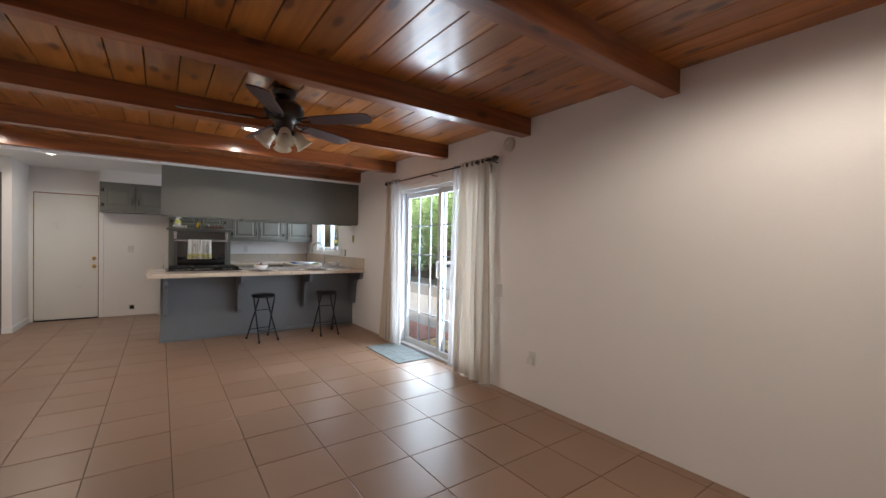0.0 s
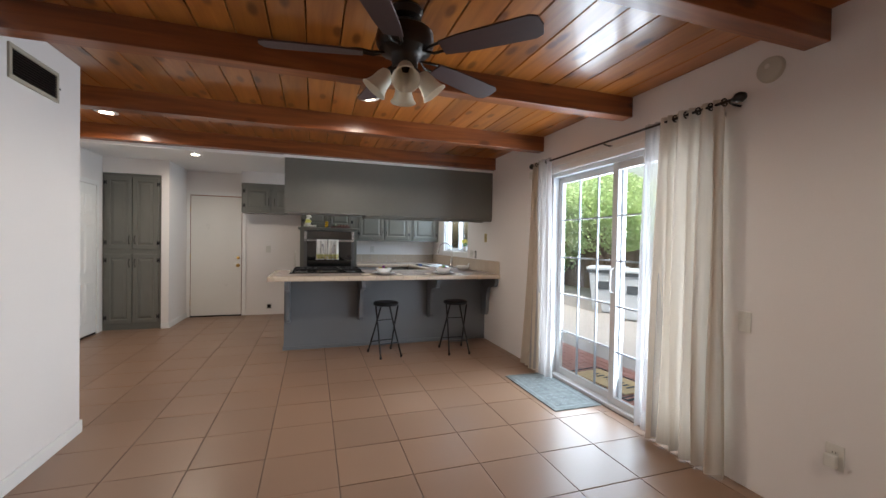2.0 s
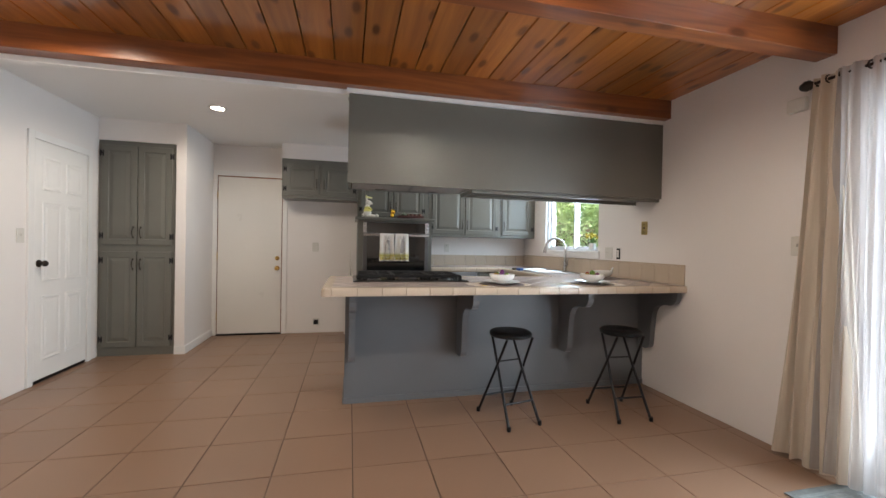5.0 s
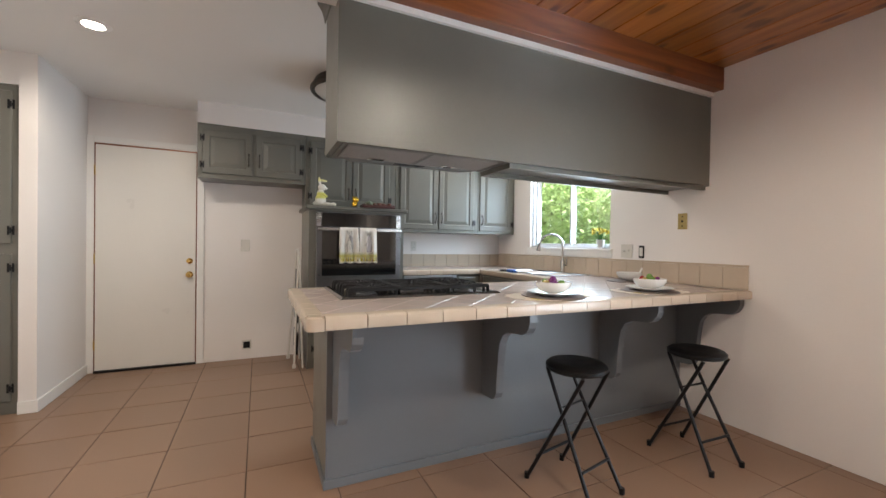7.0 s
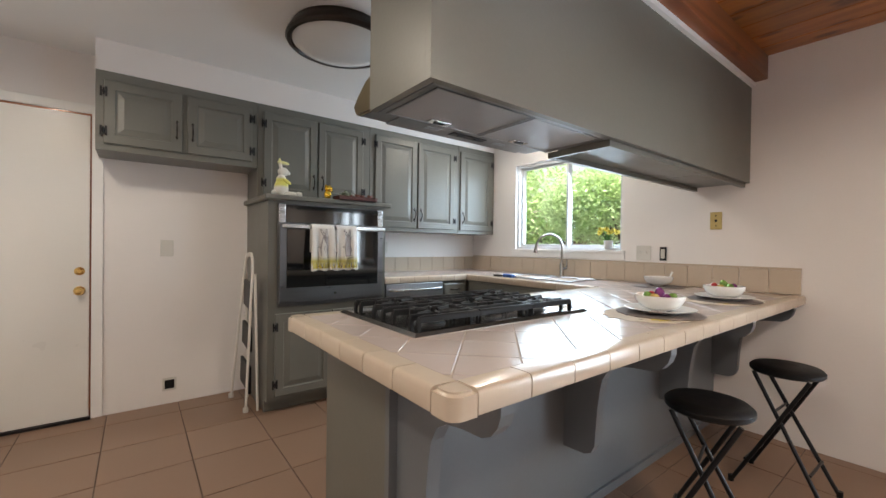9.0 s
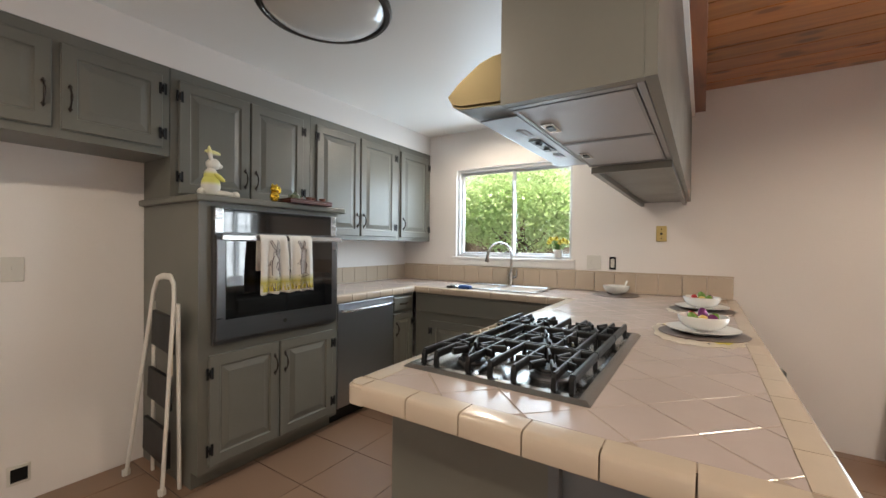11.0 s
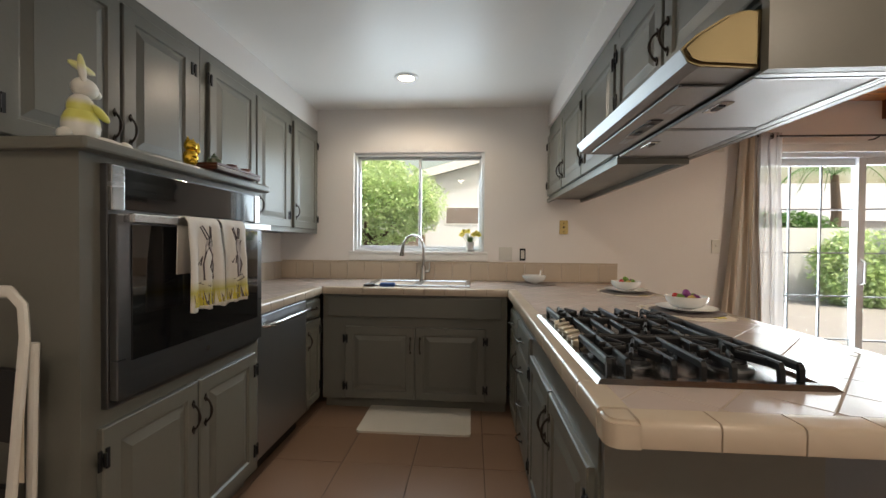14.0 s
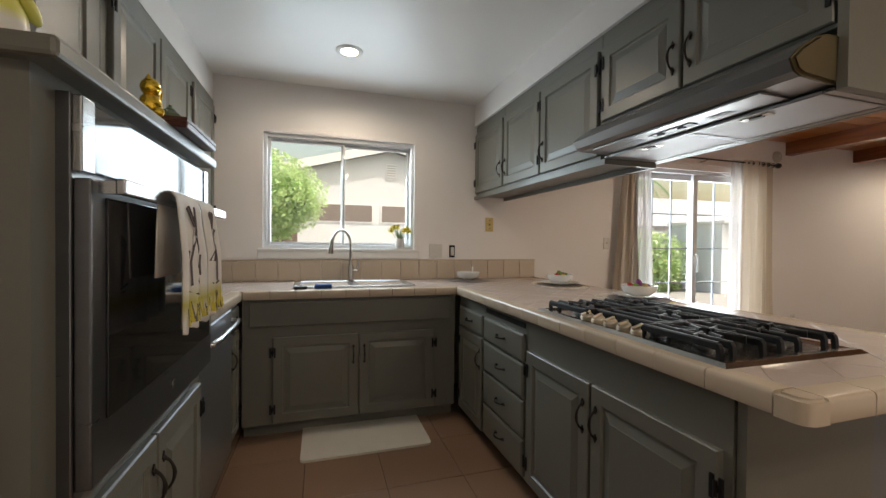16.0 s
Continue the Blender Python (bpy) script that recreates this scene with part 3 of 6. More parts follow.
structure("crown_trim_end", crown, M_GREY, "grey painted crown moulding across the bulkhead end", "trim")
S = lambda x: pose(x, 6.637, 0, 0, 0, 180)
c = cabinet("wall_cabinet", S(2.806), 0.556, 0.285, 1.636, 2.248, "narrow grey painted cabinet at the window wall above the peninsula")
cab_door(c, 0.01, 0.545, 1.66, 2.17, "l")
c = cabinet("wall_cabinet", S(2.248), 1.07, 0.285, 1.636, 2.248, "grey painted two-door cabinet above the peninsula beside the hood")
cab_door(c, 0.015, 0.515, 1.66, 2.17, "r")
cab_door(c, 0.53, 1.06, 1.66, 2.17, "r")
c = cabinet("wall_cabinet", S(1.176), 0.94, 0.285, 1.81, 2.248, "short grey painted two-door cabinet above the steel range hood")
cab_door(c, 0.015, 0.455, 1.82, 2.17, "l")
cab_door(c, 0.47, 0.93, 1.82, 2.17, "r")
structure("cabinet_lip", boxes([(1.13, EX, 6.63, 6.654, 1.61, 1.636), (1.13, EX, 6.346, 6.37, 1.61, 1.636), (1.13, 1.154, 6.37, 6.63, 1.61, 1.636)]), M_GREY, "grey lip under the peninsula wall cabinets", "trim")

# range hood
hood = thing("range_hood", pose(0, 0, 0), "brushed steel under-cabinet range hood with two filters", "range hood")
prof = [(6.345, 1.645), (6.79, 1.655), (6.815, 1.665), (6.832, 1.695), (6.80, 1.725), (6.735, 1.765), (6.70, 1.775), (6.657, 1.778), (6.657, 1.72), (6.345, 1.72)]
part("canopy", prism(prof, 0.2415, 1.128, axis="x"), M_HOOD, hood)
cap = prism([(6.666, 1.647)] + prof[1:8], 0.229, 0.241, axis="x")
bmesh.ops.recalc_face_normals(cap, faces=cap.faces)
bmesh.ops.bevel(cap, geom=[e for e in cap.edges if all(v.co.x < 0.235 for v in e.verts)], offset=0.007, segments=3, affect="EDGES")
# same steel as the canopy; its gold tone is a painted reflection
part("end_panel", cap, M_HOOD_REFL, hood, "brushed steel hood end with a warm reflection in its colour", smooth=True)
part("bottom_rim", boxes([(0.24, 1.124, 6.346, 6.362, 1.636, 1.6445), (0.24, 0.262, 6.362, 6.66, 1.636, 1.6445), (1.106, 1.124, 6.362, 6.66, 1.636, 1.6445)], bevel=0.002), M_HOOD, hood)
for x0 in (0.268, 0.688):
    f = part("filter", box(x0, x0 + 0.412, 6.366, 6.655, 1.6385, 1.6465, bevel=0.002), M_MESH, hood, "grey mesh hood filter")
    part("filter_edge", boxes([(x0, x0 + 0.412, 6.366, 6.374, 1.636, 1.6384), (x0, x0 + 0.412, 6.647, 6.655, 1.636, 1.6384), (x0, x0 + 0.008, 6.374, 6.647, 1.636, 1.6384), (x0 + 0.404, x0 + 0.412, 6.374, 6.647, 1.636, 1.6384)]), M_HOOD, f)
    part("latch", box(x0 + 0.15, x0 + 0.24, 6.60, 6.635, 1.6345, 1.6384, bevel=0.001), M_CHROME, f, "small steel filter latch")
    part("latch_tab", box(x0 + 0.175, x0 + 0.215, 6.608, 6.626, 1.632, 1.6344), M_BLACK, f)
part("light_panel", box(0.34, 1.05, 6.672, 6.785, 1.6465, 1.652), M_HOOD, hood)
ctl = part("control_slot", box(0.60, 0.78, 6.70, 6.74, 1.6435, 1.6464, bevel=0.001), M_BLACK, hood, "black control slot under the hood")
for x0 in (0.635, 0.725):
    part("rocker", box(x0, x0 + 0.025, 6.712, 6.728, 1.6395, 1.6434, bevel=0.001), M_BIND, ctl)
for x0 in (0.47, 0.83):
    lb = part("label", box(x0, x0 + 0.075, 6.70, 6.735, 1.6455, 1.6464), M_HOOD, hood, "small printed sticker")
    for yy in (6.703, 6.72):
        part("printed_bar", box(x0 + 0.004, x0 + 0.071, yy, yy + 0.011, 1.6448, 1.6454), M_BIN, lb)

# tall oven
ov = thing("wall_oven", pose(0, 8.385, 0), "stainless steel built-in wall oven with black glass door", "oven")
part("frame", box(0.385, 1.195, -0.022, 0.35, 0.75, 1.478, bevel=0.003), M_STEELD, ov)
part("control_panel", box(0.43, 1.15, -0.034, -0.021, 1.345, 1.47, bevel=0.002), M_OGLASS, ov, "black glass control panel")
for x0 in (0.385, 1.151):
    part("end_cap", box(x0, x0 + 0.044, -0.038, -0.0225, 1.34, 1.474, bevel=0.003), M_STEEL, ov)
dr = part("door", box(0.388, 1.192, -0.05, -0.0225, 0.775, 1.33, bevel=0.004), M_STEELD, ov)
part("glass", box(0.435, 1.145, -0.055, -0.0495, 0.885, 1.30, bevel=0.001), M_OGLASS, dr, "black oven door glass")
part("handle", box(0.392, 1.188, -0.099, -0.082, 1.303, 1.332, bevel=0.004), M_STEEL, dr, "brushed steel bar handle")
for x in (0.41, 1.15):
    part("bracket", box(x, x + 0.02, -0.082, -0.0502, 1.306, 1.329), M_STEEL, dr)
part("badge", lathe([(0, 0.0), (0.011, 0.0), (0.011, 0.003), (0, 0.003)], 16), M_CHROME, dr, at=pose(0.79, -0.0505, 0.83, 90))

# tea towels on the oven handle
for n, (x0, w) in enumerate(((0.578, 0.18), (0.762, 0.172))):
    t = thing("tea_towel", pose(x0, 8.29, 1.336), "white tea towel with hare print hanging on the oven handle", "towel", "tea towels")

    def fold(u, v, n=n):
        """How far the cloth stands out at u across and v down."""
        soft = min(1, v * 2.2)
        return -0.026 - 0.012 * soft - 0.011 * soft * math.sin(u * 15 + n * 2.1) - 0.004 * v * math.sin(u * 31 + 1 + n)

    bm = bmesh.new()
    rows = []
    for j in range(24):
        v = j / 23
        rows.append([bm.verts.new((w * (0.04 + 0.92 * u / 28 + (u / 28 - 0.5) * 0.1 * v), fold(u / 28, v) * min(1, 0.5 + v * 10), -0.33 * v - 0.004 * v * math.sin(u * 0.5))) for u in range(29)])
    top = [bm.verts.new((a.co.x, 0.012, -0.002)) for a in rows[0]]
    back = [bm.verts.new((a.co.x, 0.018, -0.2)) for a in rows[0]]
    for a, b in zip([back, top] + rows, [top] + rows):
        for k in range(28):
            bm.faces.new((a[k], a[k + 1], b[k + 1], b[k]))
    tw = part("cloth", bm, M_TOWEL, t, smooth=True)
    md = tw.modifiers.new("thick", "SOLIDIFY")
    md.thickness = 0.003

    def laid(bm, w=w, fold=fold):
        """Lays flat print pieces on the folds of the cloth."""
        for v in bm.verts:
            v.co.y = v.co.y + fold(v.co.x / w, -v.co.z / 0.33) - 0.0005
        return bm

    r2 = random.Random(int(x0 * 100))
    bm, dark = bmesh.new(), bmesh.new()
    for k in range(70):
        u = w * (0.04 + 0.92 * r2.random())
        h = r2.uniform(0.02, 0.06)
        prism([(u, -0.315), (u + 0.005, -0.315), (u + r2.uniform(-0.008, 0.012), -0.315 + h)], -0.0035, -0.002, bm=dark if k % 4 == 0 else bm)
    part("grass_print", laid(bm), M_YELLOW, t, "yellow printed grass band")
    part("blade_print", laid(dark), M_PRINT, t, "dark printed grass blades")["kind"] = "stuff"
    cx = w * 0.5
    wash = prism([(cx + a, b) for a, b in ((-0.012, -0.1), (0.0, -0.075), (0.024, -0.08), (0.034, -0.098), (0.016, -0.118), (0.026, -0.145), (0.034, -0.185), (0.028, -0.225), (-0.02, -0.228), (-0.022, -0.17), (-0.016, -0.13))], -0.0028, -0.002)
    bmesh.ops.triangulate(wash, faces=wash.faces)
    part("wash_print", laid(wash), M_SKETCH, t, "soft grey hare shape print")
    bm = bmesh.new()
    for pts in ([(0, -0.1), (0.012, -0.072), (0.034, -0.082), (0.024, -0.104)], [(-0.004, -0.08), (-0.026, -0.035), (-0.018, -0.03), (0.008, -0.072)], [(0.014, -0.07), (0.02, -0.03), (0.028, -0.034), (0.024, -0.074)], [(0, -0.108), (0.022, -0.135), (0.034, -0.18), (0.024, -0.222), (-0.018, -0.224), (-0.02, -0.165), (-0.012, -0.125)], [(-0.022, -0.14), (-0.036, -0.17), (-0.026, -0.172)], [(0.01, -0.15), (0.02, -0.17), (0.012, -0.2), (0.0, -0.18)], [(-0.03, -0.235), (0.034, -0.22), (0.04, -0.235), (0.0, -0.248)], [(0.004, -0.088), (0.01, -0.086), (0.008, -0.092)]):
        tube([(cx + a, -0.003, b) for a, b in pts], 0.0024, 5, bm=bm, closed=True, flat=0.6)
    part("hare_print", laid(bm), M_PRINT, t, "dark sketched hare print")

# dishwasher
dw = thing("dishwasher", pose(0, 8.415, 0), "brushed steel dishwasher below the tiled counter beside the oven", "dishwasher")
part("body", box(1.256, 1.866, 0.0, 0.55, 0.1, 0.868), M_BLACK, dw)
part("front", box(1.26, 1.862, -0.022, -0.0005, 0.115, 0.862, bevel=0.005), M_STEELF, dw)
part("handle", tube([(1.29, -0.028, 0.81), (1.3, -0.06, 0.81), (1.40, -0.07, 0.81), (1.72, -0.07, 0.81), (1.82, -0.06, 0.81), (1.832, -0.028, 0.81)], 0.012, 10), M_STEEL, dw, smooth=True)
part("toe_kick", box(1.256, 1.866, 0.05, 0.5, 0.0, 0.098), M_BLACK, dw)

# base cabinets
c = cabinet("base_cabinet", pose(1.87, 8.425, 0), 0.30, 0.60, 0, 0.868, "narrow grey painted base cabinet beside the dishwasher", toe=True)
drawer(c, 0.02, 0.27, 0.72, 0.84)
cab_door(c, 0.02, 0.27, 0.115, 0.70, "r", "high")
c = cabinet("sink_cabinet", pose(2.182, 8.40, 0, 0, 0, -90), 1.36, 0.62, 0, 0.868, "dark grey painted sink base cabinet with two doors under window", toe=True)
cab_door(c, 0.175, 0.69, 0.10, 0.63, "l", "high")
cab_door(c, 0.70, 1.205, 0.10, 0.63, "r", "high")
part("apron", box(0.04, 1.32, -0.018, -0.0005, 0.70, 0.85, bevel=0.006), M_GREY, c)
P = lambda x: pose(x, 7.0, 0, 0, 0, 180)
c = cabinet("base_cabinet", P(2.18), 0.445, 0.468, 0, 0.868, "grey painted base cabinet with one drawer in the corner", toe=True)
drawer(c, 0.03, 0.435, 0.665, 0.79)
cab_door(c, 0.03, 0.435, 0.09, 0.65, "l", "high")
c = cabinet("drawer_cabinet", P(1.733), 0.507, 0.468, 0, 0.868, "grey painted base cabinet with a stack of four drawers", toe=True)
for z0, z1 in ((0.655, 0.79), (0.475, 0.645), (0.285, 0.465), (0.10, 0.275)):
    drawer(c, 0.01, 0.495, z0, z1)
part("slot", box(0.02, 0.49, -0.004, -0.0005, 0.815, 0.842), M_BLACK, c)
c = cabinet("base_cabinet", P(1.224), 0.99, 0.468, 0, 0.868, "grey painted two-door base cabinet below the gas cooktop", toe=True)
cab_door(c, 0.02, 0.475, 0.10, 0.72, "l", "high")
cab_door(c, 0.487, 0.965, 0.10, 0.72, "r", "high")

# pantry
pc = cabinet("pantry_cabinet", pose(-2.266, 8.19, 0), 0.704, 0.4, 0, 2.215, "tall grey-green painted pantry cabinet with four panelled doors")
for x0, x1, s in ((0.035, 0.348, "l"), (0.356, 0.669, "r")):
    cab_door(pc, x0, x1, 1.15, 2.17, s)
    cab_door(pc, x0, x1, 0.09, 1.08, s, "high")

# doors and casings
def casing(name, place, w, h, label, cw=0.06):
    b = part(name, boxes([(-cw, 0, -0.018, 0, 0, h + cw), (w, w + cw, -0.018, 0, 0, h + cw), (0, w, -0.018, 0, h, h + cw)], bevel=0.003), M_TRIM, None, label, at=place)
    b["kind"], b["category"] = "structure", "trim"
    return b


def knob(parent, x, z, m, name="knob"):
    return part(name, lathe([(0, 0.062), (0.018, 0.06), (0.026, 0.048), (0.024, 0.036), (0.012, 0.028), (0.011, 0.01), (0.03, 0.006), (0.031, 0), (0, 0)], 20), m, parent, smooth=True, at=pose(x, -0.001, z, 90))


dg = tagged(new("door_garage"), "flat cream-white garage entry door with brass knob and deadbolt", "door", kind="structure")
dg.matrix_basis = pose(-1.405, NY - 0.006, 0)
part("leaf", box(0, 0.76, -0.012, 0.002, 0.02, 2.03, bevel=0.002), M_DOOR, dg)
k = knob(dg, 0.712, 0.865, M_BRASS, "door_knob")
k.matrix_basis = pose(0.712, -0.013, 0.865, 90)
part("deadbolt", lathe([(0, 0.02), (0.012, 0.02), (0.014, 0.012), (0.026, 0.01), (0.028, 0), (0, 0)], 20), M_BRASS, dg, smooth=True, at=pose(0.712, -0.012, 0.995, 90))
part("threshold", box(-0.005, 0.77, -0.03, 0.0, 0.0, 0.018), M_BLACK, dg, "black door threshold")
for z in (0.25, 1.02, 1.80):
    part("hinge", tube([(-0.004, -0.016, z - 0.045), (-0.004, -0.016, z + 0.045)], 0.006, 8), M_BRASS, dg)
# brown strips paint the dark gap between leaf and casing
part("weather_strip", boxes([(-0.0095, -0.001, -0.005, 0.0, 0.02, 2.03), (0.761, 0.7695, -0.005, 0.0, 0.02, 2.03), (-0.0095, 0.7695, -0.005, 0.0, 2.031, 2.044)]), M_BEAM, dg, "dark brown strip standing in for the shaded door gap")
casing("door_casing", pose(-1.415, NY - 0.0005, 0), 0.78, 2.045, "white painted door casing")

dp = tagged(new("door_hall"), "white six-panel interior door standing closed with dark knob", "door", kind="structure")
dp.matrix_basis = pose(WX, 7.335, 0, 0, 0, 90)
part("leaf", box(0, 0.66, -0.012, 0.0, 0.03, 2.0, bevel=0.002), M_TRIM, dp)
for x0, x1 in ((0.08, 0.30), (0.36, 0.58)):
    for z0, z1 in ((0.18, 0.72), (0.84, 1.5), (1.6, 1.88)):
        part("panel", nest(x1 - x0, z1 - z0, [(0.0, -0.002), (0.012, 0.004), (0.03, -0.001), (0.05, 0.004)], 0.004, x=x0, z=z0), M_TRIM, dp, at=pose(0, -0.0123, 0))
# black box stands in for the darkness of the gap below the leaf
part("floor_gap", box(0, 0.66, -0.006, -0.0005, 0.001, 0.028), M_BLACK, dp, "black strip painting the dark gap under the door")
# beige in place of white paints the shade along the leaf's sides
part("stop", boxes([(-0.009, -0.001, -0.004, -0.0005, 0.0, 2.0), (0.661, 0.669, -0.004, -0.0005, 0.0, 2.0)]), M_BEIGE, dp, "door stop with its shade put into a beige colour")
knob(dp, 0.045, 0.993, M_BRONZE, "door_knob").matrix_basis = pose(0.045, -0.013, 0.993, 90)
casing("door_casing", pose(WX, 7.325, 0, 0, 0, 90), 0.68, 2.01, "white painted door casing")

# baseboards
for d in ((-1.464, -1.452, 8.16, NY - 0.02, 0, 0.085), (-1.56, -1.452, 8.157, 8.169, 0, 0.085), (NEARX, NEARX + 0.012, SY, 4.722, 0, 0.085), (WX, NEARX, 4.7105, 4.722, 0, 0.085)):
    structure("baseboard", box(*d, bevel=0.003), M_TRIM, "white painted baseboard", "baseboard")

# return air grille
vg = thing("air_grille", pose(NEARX, 4.46, 2.12, 0, 0, -90), "beige metal return air grille high on the white wall", "air grille")
vg.matrix_basis = pose(NEARX, 4.043, 2.12, 0, 0, 90)
part("frame", boxes([(0, 0.417, -0.012, 0, 0, 0.022), (0, 0.417, -0.012, 0, 0.158, 0.18), (0, 0.022, -0.012, 0, 0.022, 0.158), (0.395, 0.417, -0.012, 0, 0.022, 0.158)], bevel=0.002), M_BEIGE, vg)
part("backing", box(0.022, 0.395, -0.002, -0.0005, 0.022, 0.158), M_BLACK, vg)
for i in range(9):
    part("slat", box(0.022, 0.395, -0.009, -0.0035, 0.03 + i * 0.0142, 0.0345 + i * 0.0142), M_BRONZE, vg)
part("lever", box(0.417, 0.435, -0.01, -0.004, 0.085, 0.095), M_BLACK, vg)

# ---- patio door and kitchen window ----
pd = tagged(new("door_patio"), "white vinyl sliding patio door with divided glass", "door", kind="structure")
Y0, Y1, ZT = PATIO[0], PATIO[1], PATIO[3]


def frame_part(name, rows, parent, m=None, bevel=0.003, label=""):
    return part(name, boxes(rows, bevel=bevel), m or M_VINYL, parent, label)


frame_part("door_frame", [(2.83, 2.955, Y0, Y0 + 0.04, 0.0, ZT), (2.83, 2.955, Y1 - 0.04, Y1, 0.0, ZT), (2.83, 2.955, Y0 + 0.04, Y1 - 0.04, ZT - 0.04, ZT), (2.82, 2.96, Y0 + 0.04, Y1 - 0.04, 0.0, 0.03)], pd)


def sash(parent, x, ya, yb, za, zb, cols, rows, w=0.06, name="sash", d=0.035, mw=0.0065):
    s = frame_part(name, [(x, x + d, ya, ya + w, za, zb), (x, x + d, yb - w, yb, za, zb), (x, x + d, ya + w, yb - w, za, za + w), (x, x + d, ya + w, yb - w, zb - w, zb)], parent)
    part("pane", box(x + d / 2 - 0.003, x + d / 2 + 0.003, ya + w - 0.005, yb - w + 0.005, za + w - 0.005, zb - w + 0.005), M_GLASS, s, "clear window glass").visible_shadow = False
    bm = bmesh.new()
    for i in range(1, cols):
        y = ya + w + (yb - ya - 2 * w) * i / cols
        box(x + d / 2 - 0.008, x + d / 2 + 0.008, y - mw, y + mw, za + w, zb - w, bm=bm)
    for i in range(1, rows):
        z = za + w + (zb - za - 2 * w) * i / rows
        box(x + d / 2 - 0.0075, x + d / 2 + 0.0075, ya + w, yb - w, z - mw, z + mw, bm=bm)
    if cols > 1 or rows > 1:
        part("muntins", bm, M_MUNTIN, s, "slim grey glazing bars")
    return s


sash(pd, 2.895, 4.03, Y1 - 0.04, 0.03, ZT - 0.04, 3, 5)
s2 = sash(pd, 2.85, Y0 + 0.04, 4.10, 0.03, ZT - 0.04, 3, 5)
part("handle", tube([(2.85, 4.065, 0.93), (2.815, 4.065, 0.95), (2.815, 4.065, 1.12), (2.85, 4.065, 1.14)], 0.008, 8), M_VINYL, s2, smooth=True)
structure("patio_head_casing", boxes([(EX - 0.016, EX - 0.0005, Y0 - 0.02, Y1 + 0.02, ZT - 0.002, ZT + 0.06), (EX - 0.024, EX - 0.0005, Y0 - 0.03, Y1 + 0.03, ZT + 0.061, ZT + 0.085)], bevel=0.003), M_TRIM, "white painted head casing over the patio door", "trim")

kw = tagged(new("window_kitchen"), "white sliding kitchen window with two panes above sink", "window", kind="structure")
W0, W1, Z0, Z1 = KWIN
frame_part("window_frame", [(2.84, 2.95, W0, W0 + 0.03, Z0, Z1), (2.84, 2.95, W1 - 0.03, W1, Z0, Z1), (2.84, 2.95, W0 + 0.03, W1 - 0.03, Z0, Z0 + 0.03), (2.84, 2.95, W0 + 0.03, W1 - 0.03, Z1 - 0.03, Z1)], kw)
sash(kw, 2.875, 7.76, W1 - 0.03, Z0 + 0.03, Z1 - 0.03, 1, 1, 0.022)
sash(kw, 2.915, W0 + 0.03, 7.79, Z0 + 0.03, Z1 - 0.03, 1, 1, 0.022)
part("window_sill", box(2.79, 2.839, W0 - 0.03, W1 + 0.03, Z0 - 0.02, Z0 + 0.004, bevel=0.004), M_TRIM, kw)
part("apron_trim", box(2.798, EX - 0.0005, W0 - 0.03, W1 + 0.03, Z0 - 0.075, Z0 - 0.0205, bevel=0.003), M_TRIM, kw)
structure("window_return", boxes([(EX, 2.839, W0, W0 + 0.004, Z0 + 0.005, Z1), (EX, 2.839, W1 - 0.004, W1, Z0 + 0.005, Z1)]), M_TRIM, "white painted window reveal", "trim")

# curtains
def drape(parent, y0, y1, z0, z1, folds, amp, material, flare=0.0, seed=1, x=2.725, name="panel", lean=0.0):
    r = random.Random(seed)
    ph = [r.uniform(-0.5, 0.5) for _ in range(30)]
    bm = bmesh.new()
    nx, nz = folds * 9, 20
    rows = []
    for j in range(nz + 1):
        v = j / nz
        z = z1 + (z0 - z1) * v
        row = []
        for i in range(nx + 1):
            u = i / nx
            wv = 2 * math.pi * folds * u + ph[int(u * 20)] * 0.5 * v + 0.4 * math.sin(v * 3 + seed)
            y = y0 + (y1 - y0) * u + (u - 0.5) * flare * v + lean * v + 0.012 * math.sin(wv * 0.5 + v * 4)
            row.append(bm.verts.new((x + amp * (0.6 + 0.5 * v) * math.sin(wv) + 0.01 * math.sin(7 * u + 3 * v), y, z + (0.006 * math.sin(wv * 0.7) if j == nz else 0))))
        rows.append(row)
    for a, b in zip(rows, rows[1:]):
        for i in range(nx):
            bm.faces.new((a[i], a[i + 1], b[i + 1], b[i]))
    return part(name, bm, material, parent, smooth=True)


rod = thing("curtain_rod", pose(0, 0, 0), "thin dark metal curtain rod with round finials over patio door", "curtain rod")
part("pole", tube([(2.725, 3.03, 2.14), (2.725, 5.14, 2.14)], 0.0085, 10), M_BRONZE, rod, smooth=True)
for y in (3.01, 5.16):
    part("finial", lathe([(0, 0.04), (0.018, 0.034), (0.029, 0.012), (0.028, -0.01), (0.014, -0.026), (0.009, -0.04), (0, -0.04)], 16), M_BRONZE, rod, smooth=True, at=pose(2.725, y, 2.14, 90 if y < 4 else -90))
for y in (3.06, 4.07, 5.12):
    part("bracket", tube([(EX - 0.001, y, 2.12), (2.76, y, 2.12), (2.725, y, 2.128)], 0.006, 8), M_BRONZE, rod)
ct = thing("curtain", pose(0, 0, 0), "cream linen grommet curtain with white sheer, drawn back at patio door", "curtain", "patio door curtains")
drape(ct, 3.085, 3.53, 0.014, 2.17, 6, 0.032, M_CURT, 0.08, 3, name="drape")
for y in (3.09, 3.17, 3.25, 3.33, 3.41):
    part("grommet", lathe([(0.017, -0.003), (0.024, -0.003), (0.024, 0.003), (0.017, 0.003), (0.017, -0.003)], 14), M_BRONZE, ct, at=pose(2.725, y, 2.14, 90))
drape(ct, 3.50, 3.68, 0.03, 2.165, 4, 0.018, M_SHEER, 0.04, 9, x=2.745, name="sheer")
